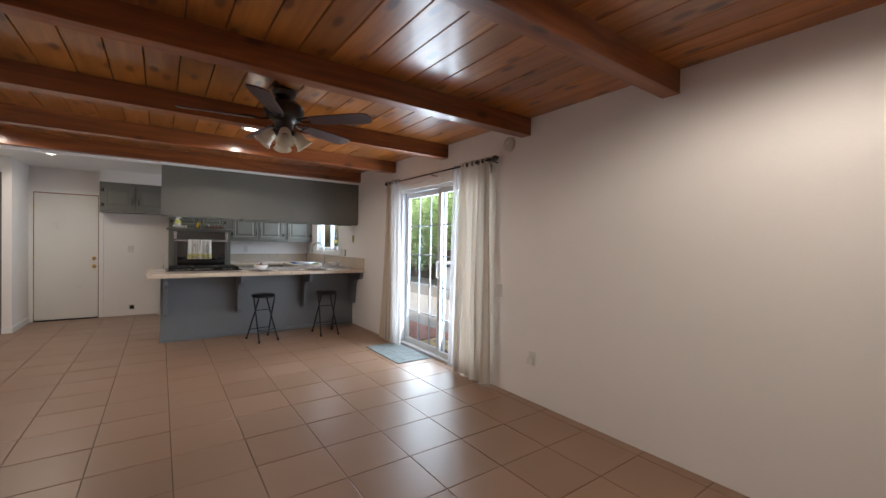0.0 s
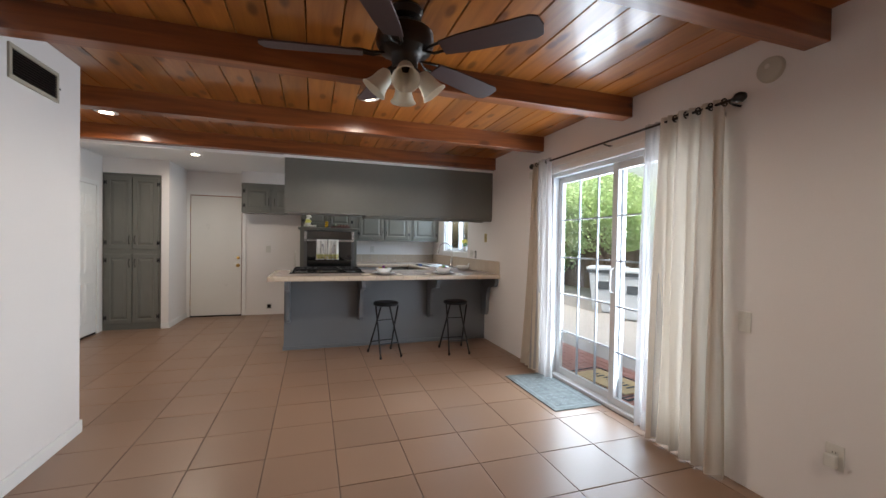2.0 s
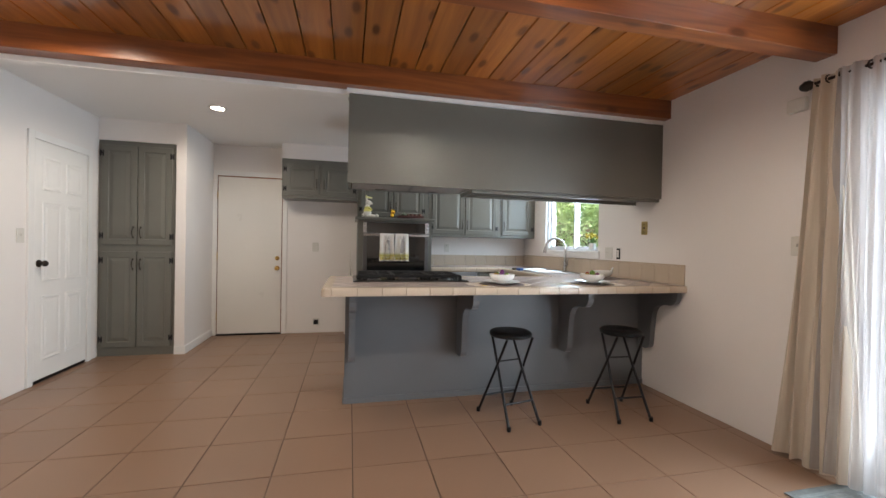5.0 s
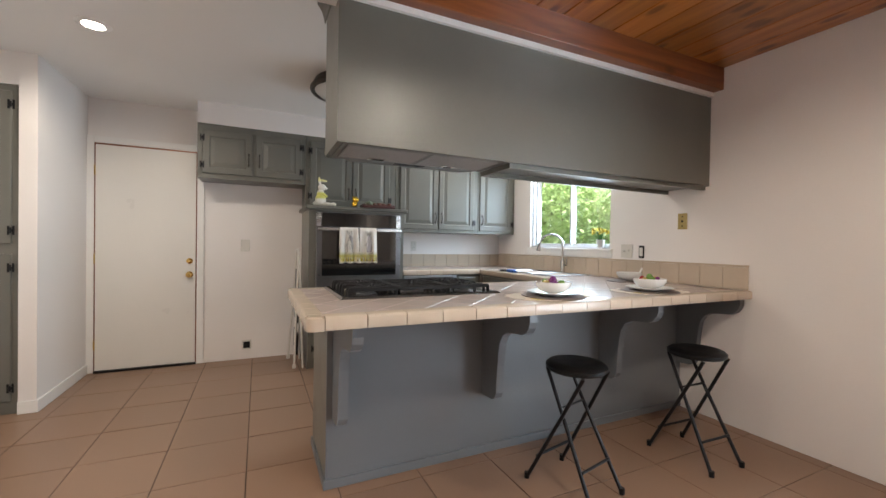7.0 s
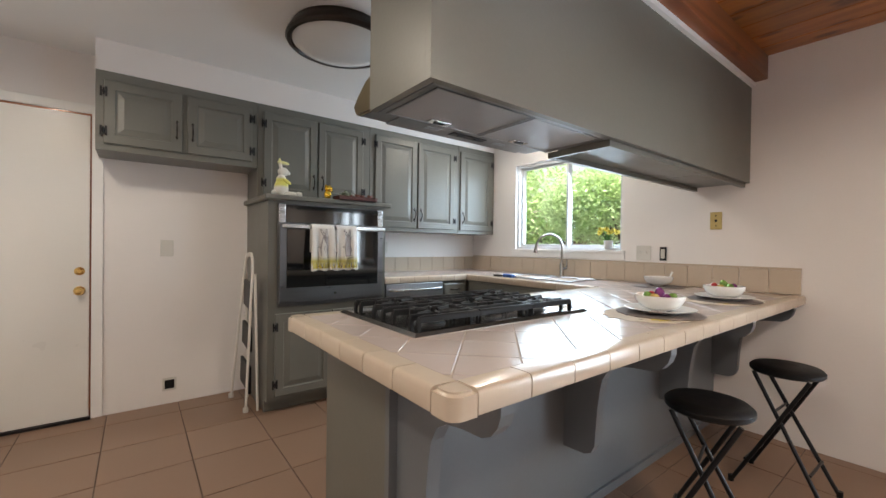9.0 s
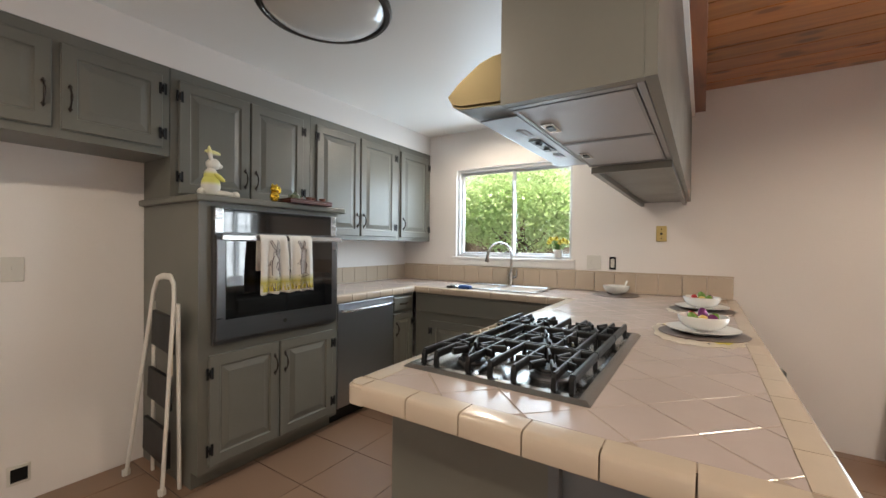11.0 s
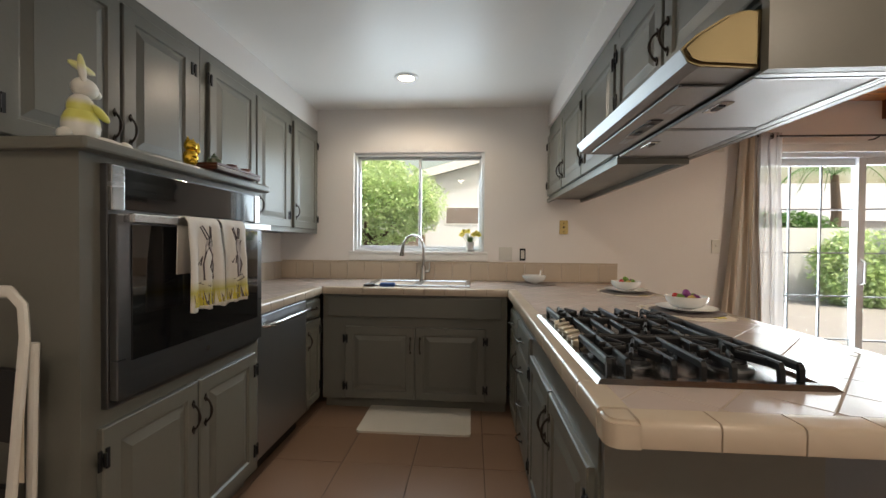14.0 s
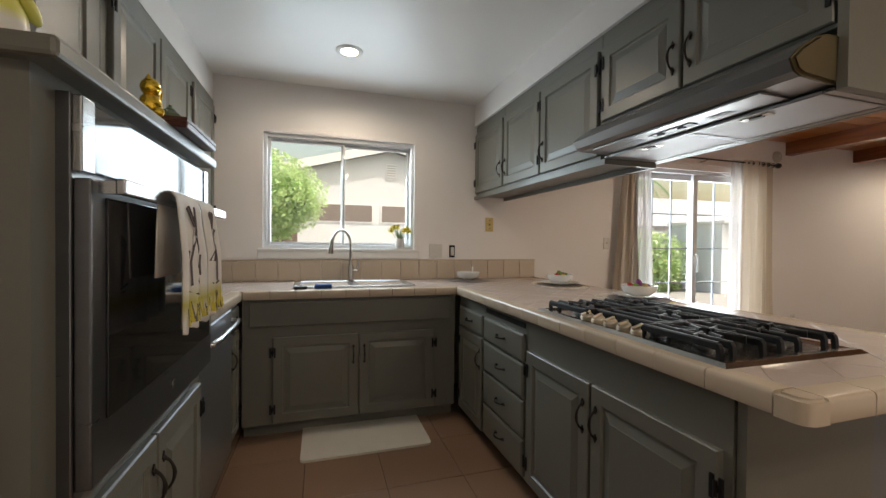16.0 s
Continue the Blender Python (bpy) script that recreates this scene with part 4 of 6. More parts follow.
ct = thing("curtain", pose(0, 0, 0), "cream linen curtain with white sheer, gathered beside the peninsula wall", "curtain", "patio door curtains")
drape(ct, 4.97, 5.12, 0.02, 2.165, 5, 0.03, M_CURT, 0.26, 5, name="drape", lean=0.05)
for y in (4.88, 4.93, 5.0, 5.06):
    part("grommet", lathe([(0.017, -0.003), (0.024, -0.003), (0.024, 0.003), (0.017, 0.003), (0.017, -0.003)], 14), M_BRONZE, ct, at=pose(2.725, y, 2.14, 90))
drape(ct, 4.80, 5.02, 0.03, 2.17, 6, 0.024, M_SHEER, 0.14, 7, x=2.715, name="sheer")

# ---- lights and fan ----
def downlight(x, y, z, power):
    t = thing("downlight", pose(x, y, z), "round white recessed ceiling downlight, switched on", "ceiling light", "recessed downlights")
    part("trim_ring", lathe([(0.052, -0.001), (0.056, -0.007), (0.082, -0.004), (0.086, 0.0), (0.086, 0.002), (0.052, 0.002)], 28), M_TRIM, t, smooth=True)
    part("lens", lathe([(0, -0.0025), (0.051, -0.0025), (0.051, -0.001), (0, -0.001)], 24), M_LAMP, t, "glowing warm lens")
    l = new("downlight_lamp", bpy.data.lights.new("downlight_lamp", "SPOT"))
    l.data.energy, l.data.color, l.data.spot_size, l.data.spot_blend, l.data.shadow_soft_size = power, (1.0, 0.87, 0.72), radians(172), 0.45, 0.05
    l.matrix_world = pose(x, y, z - 0.02)


# last two are unseen: one guessed from a wall highlight, one added as fill
for x, y, z, p in ((0.92, 4.58, 2.438, 24), (-1.25, 5.79, 2.438, 17), (-0.98, 7.52, 2.438, 12), (2.15, 7.78, 2.438, 9), (1.75, 0.75, 2.438, 27), (0.9, -1.0, 2.438, 27)):
    downlight(x, y, z, p)

dome = thing("dome_light", pose(0.55, 7.71, CEIL), "round flush ceiling light, dark bronze ring, unlit grey glass bowl", "ceiling light")
part("ring", lathe([(0, 0), (0.27, 0), (0.285, -0.03), (0.302, -0.055), (0.305, -0.07), (0.295, -0.083), (0.278, -0.085), (0.27, -0.075), (0.27, -0.05), (0, -0.05)], 64), M_BRONZE, dome, smooth=True)
part("bowl", lathe([(0.269, -0.075), (0.24, -0.098), (0.17, -0.12), (0.085, -0.133), (0, -0.137)], 48), M_DOMEG, dome, smooth=True)

fan = thing("ceiling_fan", pose(0.935, 3.33, 0), "dark bronze five-blade ceiling fan with four unlit glass shades", "ceiling fan")
part("motor", lathe([(0, 2.44), (0.075, 2.44), (0.085, 2.425), (0.075, 2.395), (0.03, 2.375), (0.03, 2.365), (0.1, 2.35), (0.135, 2.32), (0.14, 2.27), (0.125, 2.235), (0.08, 2.215), (0.065, 2.2), (0.06, 2.15), (0.075, 2.14), (0.07, 2.11), (0.03, 2.1), (0, 2.1)], 32), M_BRONZE, fan, smooth=True)
bl = [(0.20, -0.045), (0.3, -0.058), (0.5, -0.066), (0.62, -0.068), (0.655, -0.052), (0.665, 0.0), (0.655, 0.052), (0.62, 0.068), (0.5, 0.066), (0.3, 0.058), (0.20, 0.045)]
blade_mesh = finish(prism(bl, -0.004, 0.004, axis="z"), "blade", M_BLADE)
iron_mesh = finish(tube([(0.1, 0, 0.01), (0.15, 0.025, 0), (0.22, 0.03, 0.008), (0.27, 0.0, 0.009), (0.22, -0.03, 0.008), (0.15, -0.025, 0)], 0.007, 8, closed=True), "blade_iron", M_BRONZE, True)
for a in (-45, 27, 99, 171, 243):
    b = new("blade", blade_mesh)
    b.parent = fan
    b.matrix_basis = pose(0, 0, 2.215, 0, 0, a) @ pose(0, 0, 0, -12)
    i2 = new("blade_iron", iron_mesh)
    i2.parent = b
shade_mesh = finish(lathe([(0.02, 0), (0.034, -0.01), (0.042, -0.04), (0.045, -0.07), (0.055, -0.1), (0.066, -0.115), (0.063, -0.115), (0.05, -0.095), (0.04, -0.065), (0.037, -0.035), (0.02, -0.008)], 24), "shade", M_FROST, True)
for a in (-10, 80, 170, 260):
    s = new("shade", shade_mesh)
    s.parent = fan
    s.matrix_basis = pose(0, 0, 2.135, 0, 0, a) @ pose(0.075, 0, 0, 0, -38)
    part("shade_holder", tube([(0.03, 0, 2.13), (0.06, 0, 2.15), (0.078, 0, 2.137)], 0.012, 8), M_BRONZE, fan, at=pose(0, 0, 0, 0, 0, a), smooth=True)

# ---- wall devices ----
def plate(name, m, label, category, w=0.07, h=0.115, material=None, kind="switch"):
    t = thing(name, m, label, category)
    part("plate", box(-w / 2, w / 2, -0.007, 0, -h / 2, h / 2, bevel=0.003), material or M_PLASTIC, t)
    if kind == "switch":
        part("toggle", box(-0.005, 0.005, -0.018, -0.0065, -0.004, 0.012), material or M_PLASTIC, t)
    elif kind == "double":
        for x in (-0.023, 0.023):
            part("toggle", box(x - 0.005, x + 0.005, -0.018, -0.0065, -0.004, 0.012), M_PLASTIC, t)
    elif kind == "outlet":
        for z in (-0.02, 0.02):
            part("socket", boxes([(-0.014, 0.014, -0.0095, -0.0065, z - 0.012, z + 0.012)], bevel=0.002), M_PLASTIC, t)
            part("slots", boxes([(-0.007, -0.005, -0.0102, -0.009, z - 0.004, z + 0.006), (0.005, 0.007, -0.0102, -0.009, z - 0.004, z + 0.006)]), M_BLACK, t)
    return t


EW = lambda y, z: pose(EX - 0.001, y, z, 0, 0, -90)
WW = lambda y, z: pose(WX + 0.001, y, z, 0, 0, 90)
cvp = plate("cover_plate", EW(6.508, 1.394), "brass blank cover plate on the white wall above the counter", "wall plate", 0.072, 0.12, M_BRASSD, "none")
for z in (-0.035, 0.0, 0.035):
    part("screw" if z else "jack", lathe([(0, 0.0085), (0.005 if z else 0.009, 0.0085), (0.005 if z else 0.009, 0.0065), (0, 0.0065)], 12), M_BLACK, cvp, at=pose(0, 0, z, 90))
plate("light_switch", EW(7.005, 1.16), "white double light switch on the wall beside the window", "light switch", 0.115, 0.115, kind="double")
t = plate("outlet", EW(6.857, 1.155), "uncovered wall outlet with dark surround above backsplash", "outlet", 0.05, 0.105, M_BLACK, "none")
part("socket", box(-0.015, 0.015, -0.012, -0.0065, -0.036, 0.036, bevel=0.002), M_PLASTIC, t)
t = thing("wall_speaker", EW(5.26, 2.07), "small white plastic sensor box on the wall by curtain", "sensor")
part("case", box(-0.05, 0.05, -0.035, 0, -0.04, 0.04, bevel=0.006), M_PLASTIC, t)
plate("light_switch", EW(5.25, 1.24), "beige light switch beside the gathered curtain", "light switch")
plate("light_switch", EW(3.0, 0.91), "white wall plate beside the south patio curtain", "wall plate", kind="none")
t = plate("outlet", EW(2.585, 0.37), "white wall outlet with a white plug-in adapter", "outlet", kind="outlet")
part("plug", box(-0.028, 0.02, -0.04, -0.0105, -0.045, 0.012, bevel=0.006), M_PLASTIC, t)
t = thing("smoke_detector", EW(2.905, 2.262), "round white smoke detector on the wall below the beams", "smoke detector")
part("case", lathe([(0, 0.034), (0.04, 0.032), (0.062, 0.02), (0.068, 0.0), (0, 0)], 28), M_AGED, t, smooth=True, at=pose(0, 0, 0, 90))
part("test_button", lathe([(0, 0.038), (0.012, 0.037), (0.014, 0.031), (0, 0.031)], 14), M_PLASTIC, t, at=pose(0, 0, 0.012, 90))
NW = lambda x, z: pose(x, NY - 0.001, z)
plate("light_switch", NW(-0.217, 1.15), "white light switch on the cream kitchen wall", "light switch", 0.08, 0.12)
t = plate("gas_outlet", NW(-0.196, 0.142), "recessed dark appliance outlet box low on the wall", "outlet", 0.085, 0.095, M_PLASTIC, "none")
part("recess", box(-0.03, 0.03, -0.0095, -0.0065, -0.032, 0.032), M_BLACK, t)
plate("light_switch", WW(7.205, 1.22), "white light switch beside the white panelled door", "light switch")
plate("outlet", WW(6.93, 0.3), "white outlet low on the wall near the white door", "outlet", kind="outlet")
t = plate("outlet", NW(1.6, 1.17), "white outlet on the wall under the cabinets", "outlet", kind="outlet")

# ---- sink ----
sk = thing("sink", pose(0, 0, 0), "stainless steel double-bowl drop-in kitchen sink", "sink")
bm = bmesh.new()
SX0, SX1 = 2.275, 2.70
for ya, yb in ((7.33, 7.71), (7.73, 8.10)):
    ring = [(0.0, 0.929), (0.012, 0.93), (0.022, 0.922), (0.03, 0.80), (0.05, 0.77)]
    prev = None
    for ins, z in ring:
        cur = [bm.verts.new(p) for p in ((SX0 + ins, ya + ins, z), (SX1 - ins, ya + ins, z), (SX1 - ins, yb - ins, z), (SX0 + ins, yb - ins, z))]
        if prev:
            for k in range(4):
                bm.faces.new((prev[k], prev[(k + 1) % 4], cur[(k + 1) % 4], cur[k]))
        prev = cur
    bm.faces.new(prev)
part("basin", bm, M_STEEL, sk)
part("rim", boxes([(SX0 - 0.015, SX0, 7.31, 8.12, 0.9195, 0.931), (SX1, SX1 + 0.015, 7.31, 8.12, 0.9195, 0.931), (SX0, SX1, 7.31, 7.33, 0.9195, 0.931), (SX0, SX1, 8.10, 8.12, 0.9195, 0.931), (SX0, SX1, 7.71, 7.73, 0.9195, 0.931)], bevel=0.003), M_STEEL, sk)
for y in (7.52, 7.915):
    part("drain", lathe([(0, 0.774), (0.035, 0.774), (0.042, 0.771), (0, 0.771)], 18), M_CHROME, sk, at=pose(2.49, y, 0))
fc = thing("faucet", pose(2.735, 7.72, 0.919), "brushed nickel gooseneck pull-down kitchen faucet with side lever", "faucet")
part("base", lathe([(0, 0.13), (0.019, 0.13), (0.022, 0.11), (0.021, 0.03), (0.027, 0.006), (0.028, 0), (0, 0)], 20), M_CHROME, fc, smooth=True)
ark = [(0, 0, 0.12), (0, 0, 0.28)] + [(-0.09 * (1 - math.cos(a)), 0.075 * (1 - math.cos(a)), 0.28 + 0.115 * math.sin(a)) for a in [math.pi * k / 10 for k in range(1, 10)]]
part("neck", tube(ark, 0.0115, 12), M_CHROME, fc, smooth=True)
e = ark[-1]
part("spray_head", tube([e, (e[0] - 0.006, e[1] + 0.006, e[2] - 0.05), (e[0] - 0.012, e[1] + 0.011, e[2] - 0.095)], [0.013, 0.016, 0.021], 14), M_CHROME, fc, smooth=True)
part("lever", tube([(0, -0.018, 0.08), (0, -0.05, 0.082), (0, -0.055, 0.10), (0, -0.055, 0.165)], [0.012, 0.012, 0.009, 0.007], 10), M_CHROME, fc, smooth=True)
t = thing("sponge", pose(2.25, 7.93, 0.9195), "blue kitchen sponge at the sink edge", "sponge")
part("pad", box(-0.025, 0.025, -0.055, 0.055, 0, 0.028, bevel=0.008), M_BLUE, t)
t = thing("sink_strainer", pose(2.25, 8.07, 0.9195), "small dark sink strainer on the counter", "strainer")
part("cup", lathe([(0, 0.012), (0.03, 0.014), (0.04, 0.018), (0.041, 0.0), (0, 0)], 20), M_BRONZE, t, smooth=True)
part("grip", lathe([(0, 0.03), (0.006, 0.028), (0.005, 0.014), (0, 0.012)], 10), M_CHROME, t, smooth=True)

# vase with daffodils on the sill
vs = thing("flower_pot", pose(2.825, 7.315, 1.1745), "small white footed pot with yellow daffodils on window sill", "flower pot")
part("pot", lathe([(0, 0.012), (0.03, 0.012), (0.036, 0.02), (0.037, 0.085), (0.032, 0.085), (0.031, 0.03), (0, 0.03)], 22), M_WHITE, vs, smooth=True)
for a in (0, 120, 240):
    part("foot", lathe([(0, 0.0), (0.004, 0.0), (0.006, 0.014), (0, 0.014)], 8), M_WHITE, vs, at=pose(0.024 * math.cos(radians(a)), 0.024 * math.sin(radians(a)), 0))
r = random.Random(8)
bm = bmesh.new()
for k in range(16):
    a, h = r.uniform(0, 6.28), r.uniform(0.07, 0.13)
    dx, dy = math.cos(a) * r.uniform(0.01, 0.05), math.sin(a) * r.uniform(0.02, 0.07)
    tube([(0.012 * math.cos(a), 0.012 * math.sin(a), 0.05), (dx * 0.4, dy * 0.4, 0.05 + h * 0.6), (dx * 0.7, dy * 0.9, 0.05 + h)], [0.003, 0.004, 0.001], 5, bm=bm, flat=0.4)
part("leaves", bm, M_LEAF2, vs)
for dx, dy, h in ((-0.03, 0.055, 0.175), (-0.02, -0.055, 0.165), (0.0, 0.02, 0.18), (-0.03, -0.03, 0.15), (0.01, -0.075, 0.15), (-0.01, 0.075, 0.15)):
    bm = tube([(0, 0, 0.05), (dx * 0.6, dy * 0.5, h * 0.6), (dx, dy, h)], 0.0025, 6)
    f = part("stem", bm, M_LEAF2, vs)
    bm = bmesh.new()
    for k in range(6):
        a = k * math.pi / 3
        prism([(0.004, -0.005), (0.02, -0.009), (0.03, 0), (0.02, 0.009), (0.004, 0.005)], -0.001, 0.001, bm=bm, axis="z")
        bmesh.ops.rotate(bm, verts=bm.verts, cent=(0, 0, 0), matrix=Matrix.Rotation(math.pi / 3, 3, "Z"))
    lathe([(0.008, 0), (0.009, 0.012), (0.013, 0.022), (0.01, 0.021), (0.006, 0.004)], 10, bm=bm)
    part("bloom", bm, M_YELLOW, f, at=pose(dx, dy, h, 0, -50, 0 if dx else 40))

# ---- things on the peninsula ----
def hemi(r, h, t=0.004, foot=0.03):
    pr = [(0, 0.004), (foot, 0.0), (foot, 0.006)]
    for k in range(1, 9):
        a = k / 8 * math.pi / 2
        pr.append((foot + (r - foot) * math.sin(a), 0.006 + (h - 0.006) * (1 - math.cos(a))))
    pr.append((r - t, h))
    for k in range(8, 0, -1):
        a = k / 8 * math.pi / 2
        pr.append((foot + (r - foot - t) * math.sin(a) - 0.002, 0.01 + (h - 0.01) * (1 - math.cos(a))))
    pr.append((0, 0.012))
    return lathe(pr, 32)


ZC = 0.9195
for n, (x, y, plate_on, mat_w) in enumerate(((1.345, 6.235, True, 1), (2.11, 6.24, True, 1), (2.585, 6.79, False, 1))):
    pm = thing("placemat", pose(x, y, ZC + 0.003), "round dark taupe woven placemat on the tiled counter", "placemat", "placemats")
    part("disc", lathe([(0, 0), (0.165, 0), (0.168, 0.002), (0.165, 0.004), (0, 0.004)], 40), M_MAT, pm)
    z = ZC + 0.0075
    if plate_on:
        pl = thing("dinner_plate", pose(x, y, z), "white ceramic dinner plate with raised rim on placemat", "plate", "dinner plates")
        part("dish", lathe([(0, 0.003), (0.07, 0.0), (0.075, 0.004), (0.135, 0.018), (0.137, 0.021), (0.133, 0.022), (0.08, 0.009), (0, 0.007)], 40), M_WHITE, pl, smooth=True)
        z += 0.0075
    bw = thing("bowl", pose(x, y, z), "white ceramic bowl filled with painted eggs" if plate_on else "white ceramic bowl with a small white spoon on placemat", "bowl", "bowls")
    part("dish", hemi(0.095, 0.066), M_WHITE, bw, smooth=True)
    if plate_on:
        r = random.Random(5 + n)
        cols = (M_EGGP, M_EGGR, M_EGGG, M_EGGY, M_EGGP, M_EGGG) if n == 0 else (M_EGGG, M_EGGR, M_EGGY, M_EGGG, M_EGGP, M_EGGY)
        for k, cm in enumerate(cols):
            a = k * 1.05 + n
            rad = 0.042 if k else 0.0
            egg = thing("painted_egg", pose(x + rad * math.cos(a), y + rad * math.sin(a), z + (0.054 if k else 0.072), r.uniform(-60, 60), 0, r.uniform(0, 180)), "glossy coloured foil egg lying in the white bowl", "egg", "painted eggs")
            part("shell", lathe([(0, -0.022), (0.012, -0.018), (0.019, -0.006), (0.0195, 0.004), (0.014, 0.018), (0.007, 0.025), (0, 0.027)], 16), cm, egg, smooth=True)
    else:
        part("spoon", tube([(0.02, -0.03, 0.02), (0.05, -0.055, 0.06), (0.07, -0.065, 0.10)], [0.008, 0.006, 0.008], 8), M_WHITE, bw, smooth=True)
for n, (x, y, a) in enumerate(((1.33, 6.26, 8), (2.12, 6.25, -5))):
    lm = thing("lace_mat", pose(x, y, ZC + 0.0005, 0, 0, a), "scalloped beige floral placemat laid under the round mat", "placemat", "floral placemats")
    out = []
    for k in range(72):
        t = 2 * math.pi * k / 72
        s = 1 + 0.035 * math.cos(14 * t)
        out.append((0.245 * s * math.copysign(abs(math.cos(t)) ** 0.7, math.cos(t)), 0.16 * s * math.copysign(abs(math.sin(t)) ** 0.8, math.sin(t))))
    part("cloth", prism(out, 0, 0.0018, axis="z"), M_LACE, lm)
    r = random.Random(n)
    for k in range(26):
        petal = bmesh.new()
        cx, cy, q = r.uniform(-0.2, 0.2), r.uniform(-0.13, 0.13), r.uniform(0.006, 0.014)
        prism([(cx + q * math.cos(2 * math.pi * j / 8) * r.uniform(0.7, 1.2), cy + q * math.sin(2 * math.pi * j / 8)) for j in range(8)], 0.0018, 0.0024, bm=petal, axis="z")
        part("flower_print", petal, (M_PRINT, M_TRAY, M_YELLOW)[k % 3], lm)
    part("bloom_print", prism([(-0.13 + 0.045 * (1 + 0.25 * math.cos(7 * 2 * math.pi * j / 42)) * math.cos(2 * math.pi * j / 42), -0.07 + 0.035 * math.sin(2 * math.pi * j / 42)) for j in range(42)], 0.0018, 0.0027, axis="z"), M_YELLOW, lm, "printed yellow sunflower")

# gas cooktop
ck = thing("gas_cooktop", pose(0, 0, ZC), "stainless steel five-burner gas cooktop with black cast iron grates", "cooktop")
CX0, CX1, CY0, CY1 = 0.258, 1.155, 6.45, 6.998
bm = nest(CX1 - CX0, CY1 - CY0, [(0, -0.014), (0.012, -0.004), (0.03, -0.003), (0.045, -0.011), (0.06, -0.0115)], 0.015, x=CX0, z=CY0)
bmesh.ops.rotate(bm, verts=bm.verts, cent=(0, 0, 0), matrix=Matrix.Rotation(math.pi / 2, 3, "X"))
for v in bm.verts:
    v.co.y = -v.co.y if v.co.y < 0 else v.co.y
    v.co.z = abs(v.co.z)
part("tray", bm, M_TRAYS, ck)
for x, y, rr in ((0.42, 6.60, 0.045), (0.42, 6.85, 0.036), (0.705, 6.70, 0.058), (0.99, 6.60, 0.04), (0.99, 6.85, 0.045)):
    bn = part("burner", lathe([(0, 0.012), (rr * 1.25, 0.012), (rr * 1.2, 0.018), (rr * 0.9, 0.02), (rr * 0.9, 0.028), (0, 0.028)], 24), M_STEELD, ck, smooth=True, at=pose(x, y, -0.008))
    part("burner_cap", lathe([(0, 0.038), (rr * 0.8, 0.037), (rr * 0.86, 0.032), (rr * 0.84, 0.0285), (0, 0.0285)], 24), M_IRON, bn, smooth=True)
GZ = 0.043
for gx0, gx1 in ((0.312, 0.56), (0.568, 0.842), (0.85, 1.098)):
    gy0, gy1 = 6.505, (6.905 if 0.5 < gx0 and gx1 < 0.9 else 6.955)
    bm = bmesh.new()

    def bar(p, q, b=0.0065, z=GZ):
        """An iron bar, taller than wide, chamfered on top."""
        p, q = Vector(p), Vector(q)
        d = (q - p).normalized()
        n = Vector((-d.y, d.x))
        prev = None
        for c in (p, q):
            ring = [bm.verts.new((c.x + n.x * o, c.y + n.y * o, z + h)) for o, h in ((-b, -0.012), (b, -0.012), (b, 0.004), (b * 0.5, 0.009), (-b * 0.5, 0.009), (-b, 0.004))]
            if prev:
                for k in range(6):
                    bm.faces.new((prev[k], prev[(k + 1) % 6], ring[(k + 1) % 6], ring[k]))
                bm.faces.new(prev[::-1])
                bm.faces.new(ring)
            prev = ring

    cxm = (gx0 + gx1) / 2
    centres = ((cxm, 6.60), (cxm, 6.85)) if gy1 > 6.93 else ((cxm, 6.70),)
    mid = (gy0 + gy1) / 2
    bar((gx0, gy0), (gx1, gy0), 0.008)
    bar((gx0, gy1), (gx1, gy1), 0.007)
    if gx0 > 0.35:
        bar((gx0 + 0.006, gy0), (gx0 + 0.006, gy1), 0.005)
    if gx1 < 1.0:
        bar((gx1 - 0.006, gy0), (gx1 - 0.006, gy1), 0.005)
    lines = [gy0 + 0.045, gy0 + 0.155, mid, gy1 - 0.155, gy1 - 0.045] if len(centres) > 1 else [gy0 + 0.06, gy0 + 0.13, gy1 - 0.13, gy1 - 0.06]
    for y in lines:
        bar((gx0 - 0.004, y), (gx1 + 0.004, y), 0.0055)
    for cx, cy in centres:
        for k in range(8):
            a = k * math.pi / 4 + math.pi / 8
            r0, r1 = 0.026, (0.085 if k % 2 else 0.1)
            bar((cx + r0 * math.cos(a), cy + r0 * math.sin(a)), (min(gx1, max(gx0, cx + r1 * math.cos(a))), cy + r1 * math.sin(a)), 0.005, GZ + 0.001)
    for y in lines + [gy0, gy1]:
        for x, s in ((gx0, -1), (gx1, 1)):
            prism([(x - s * 0.012, GZ + 0.006), (x + s * 0.004, GZ + 0.004), (x + s * 0.009, GZ - 0.006), (x + s * 0.011, 0.004), (x - s * 0.001, 0.004), (x - s * 0.003, GZ - 0.012)], y - 0.0065, y + 0.0065, bm=bm)
    part("grate", bm, M_IRON, ck, "black cast iron grate")
for k in range(5):
    x = 0.585 + k * 0.066
    kb = part("knob", lathe([(0, 0.03), (0.018, 0.03), (0.0225, 0.027), (0.0245, 0.022), (0.0245, 0.008), (0.029, 0.005), (0.029, 0), (0, 0)], 28), M_KNOB, ck, "brushed steel control knob", smooth=True, at=pose(x, 6.948, 0.0045, -18))
    part("grip", box(-0.006, 0.006, -0.021, 0.021, 0.028, 0.04, bevel=0.003), M_KNOB, kb)

# ---- things on the oven shelf ----
ZS = 1.5355
rb = thing("rabbit_figurine", pose(0.44, 8.50, ZS), "white ceramic seated rabbit figurine with a yellow vest", "figurine")


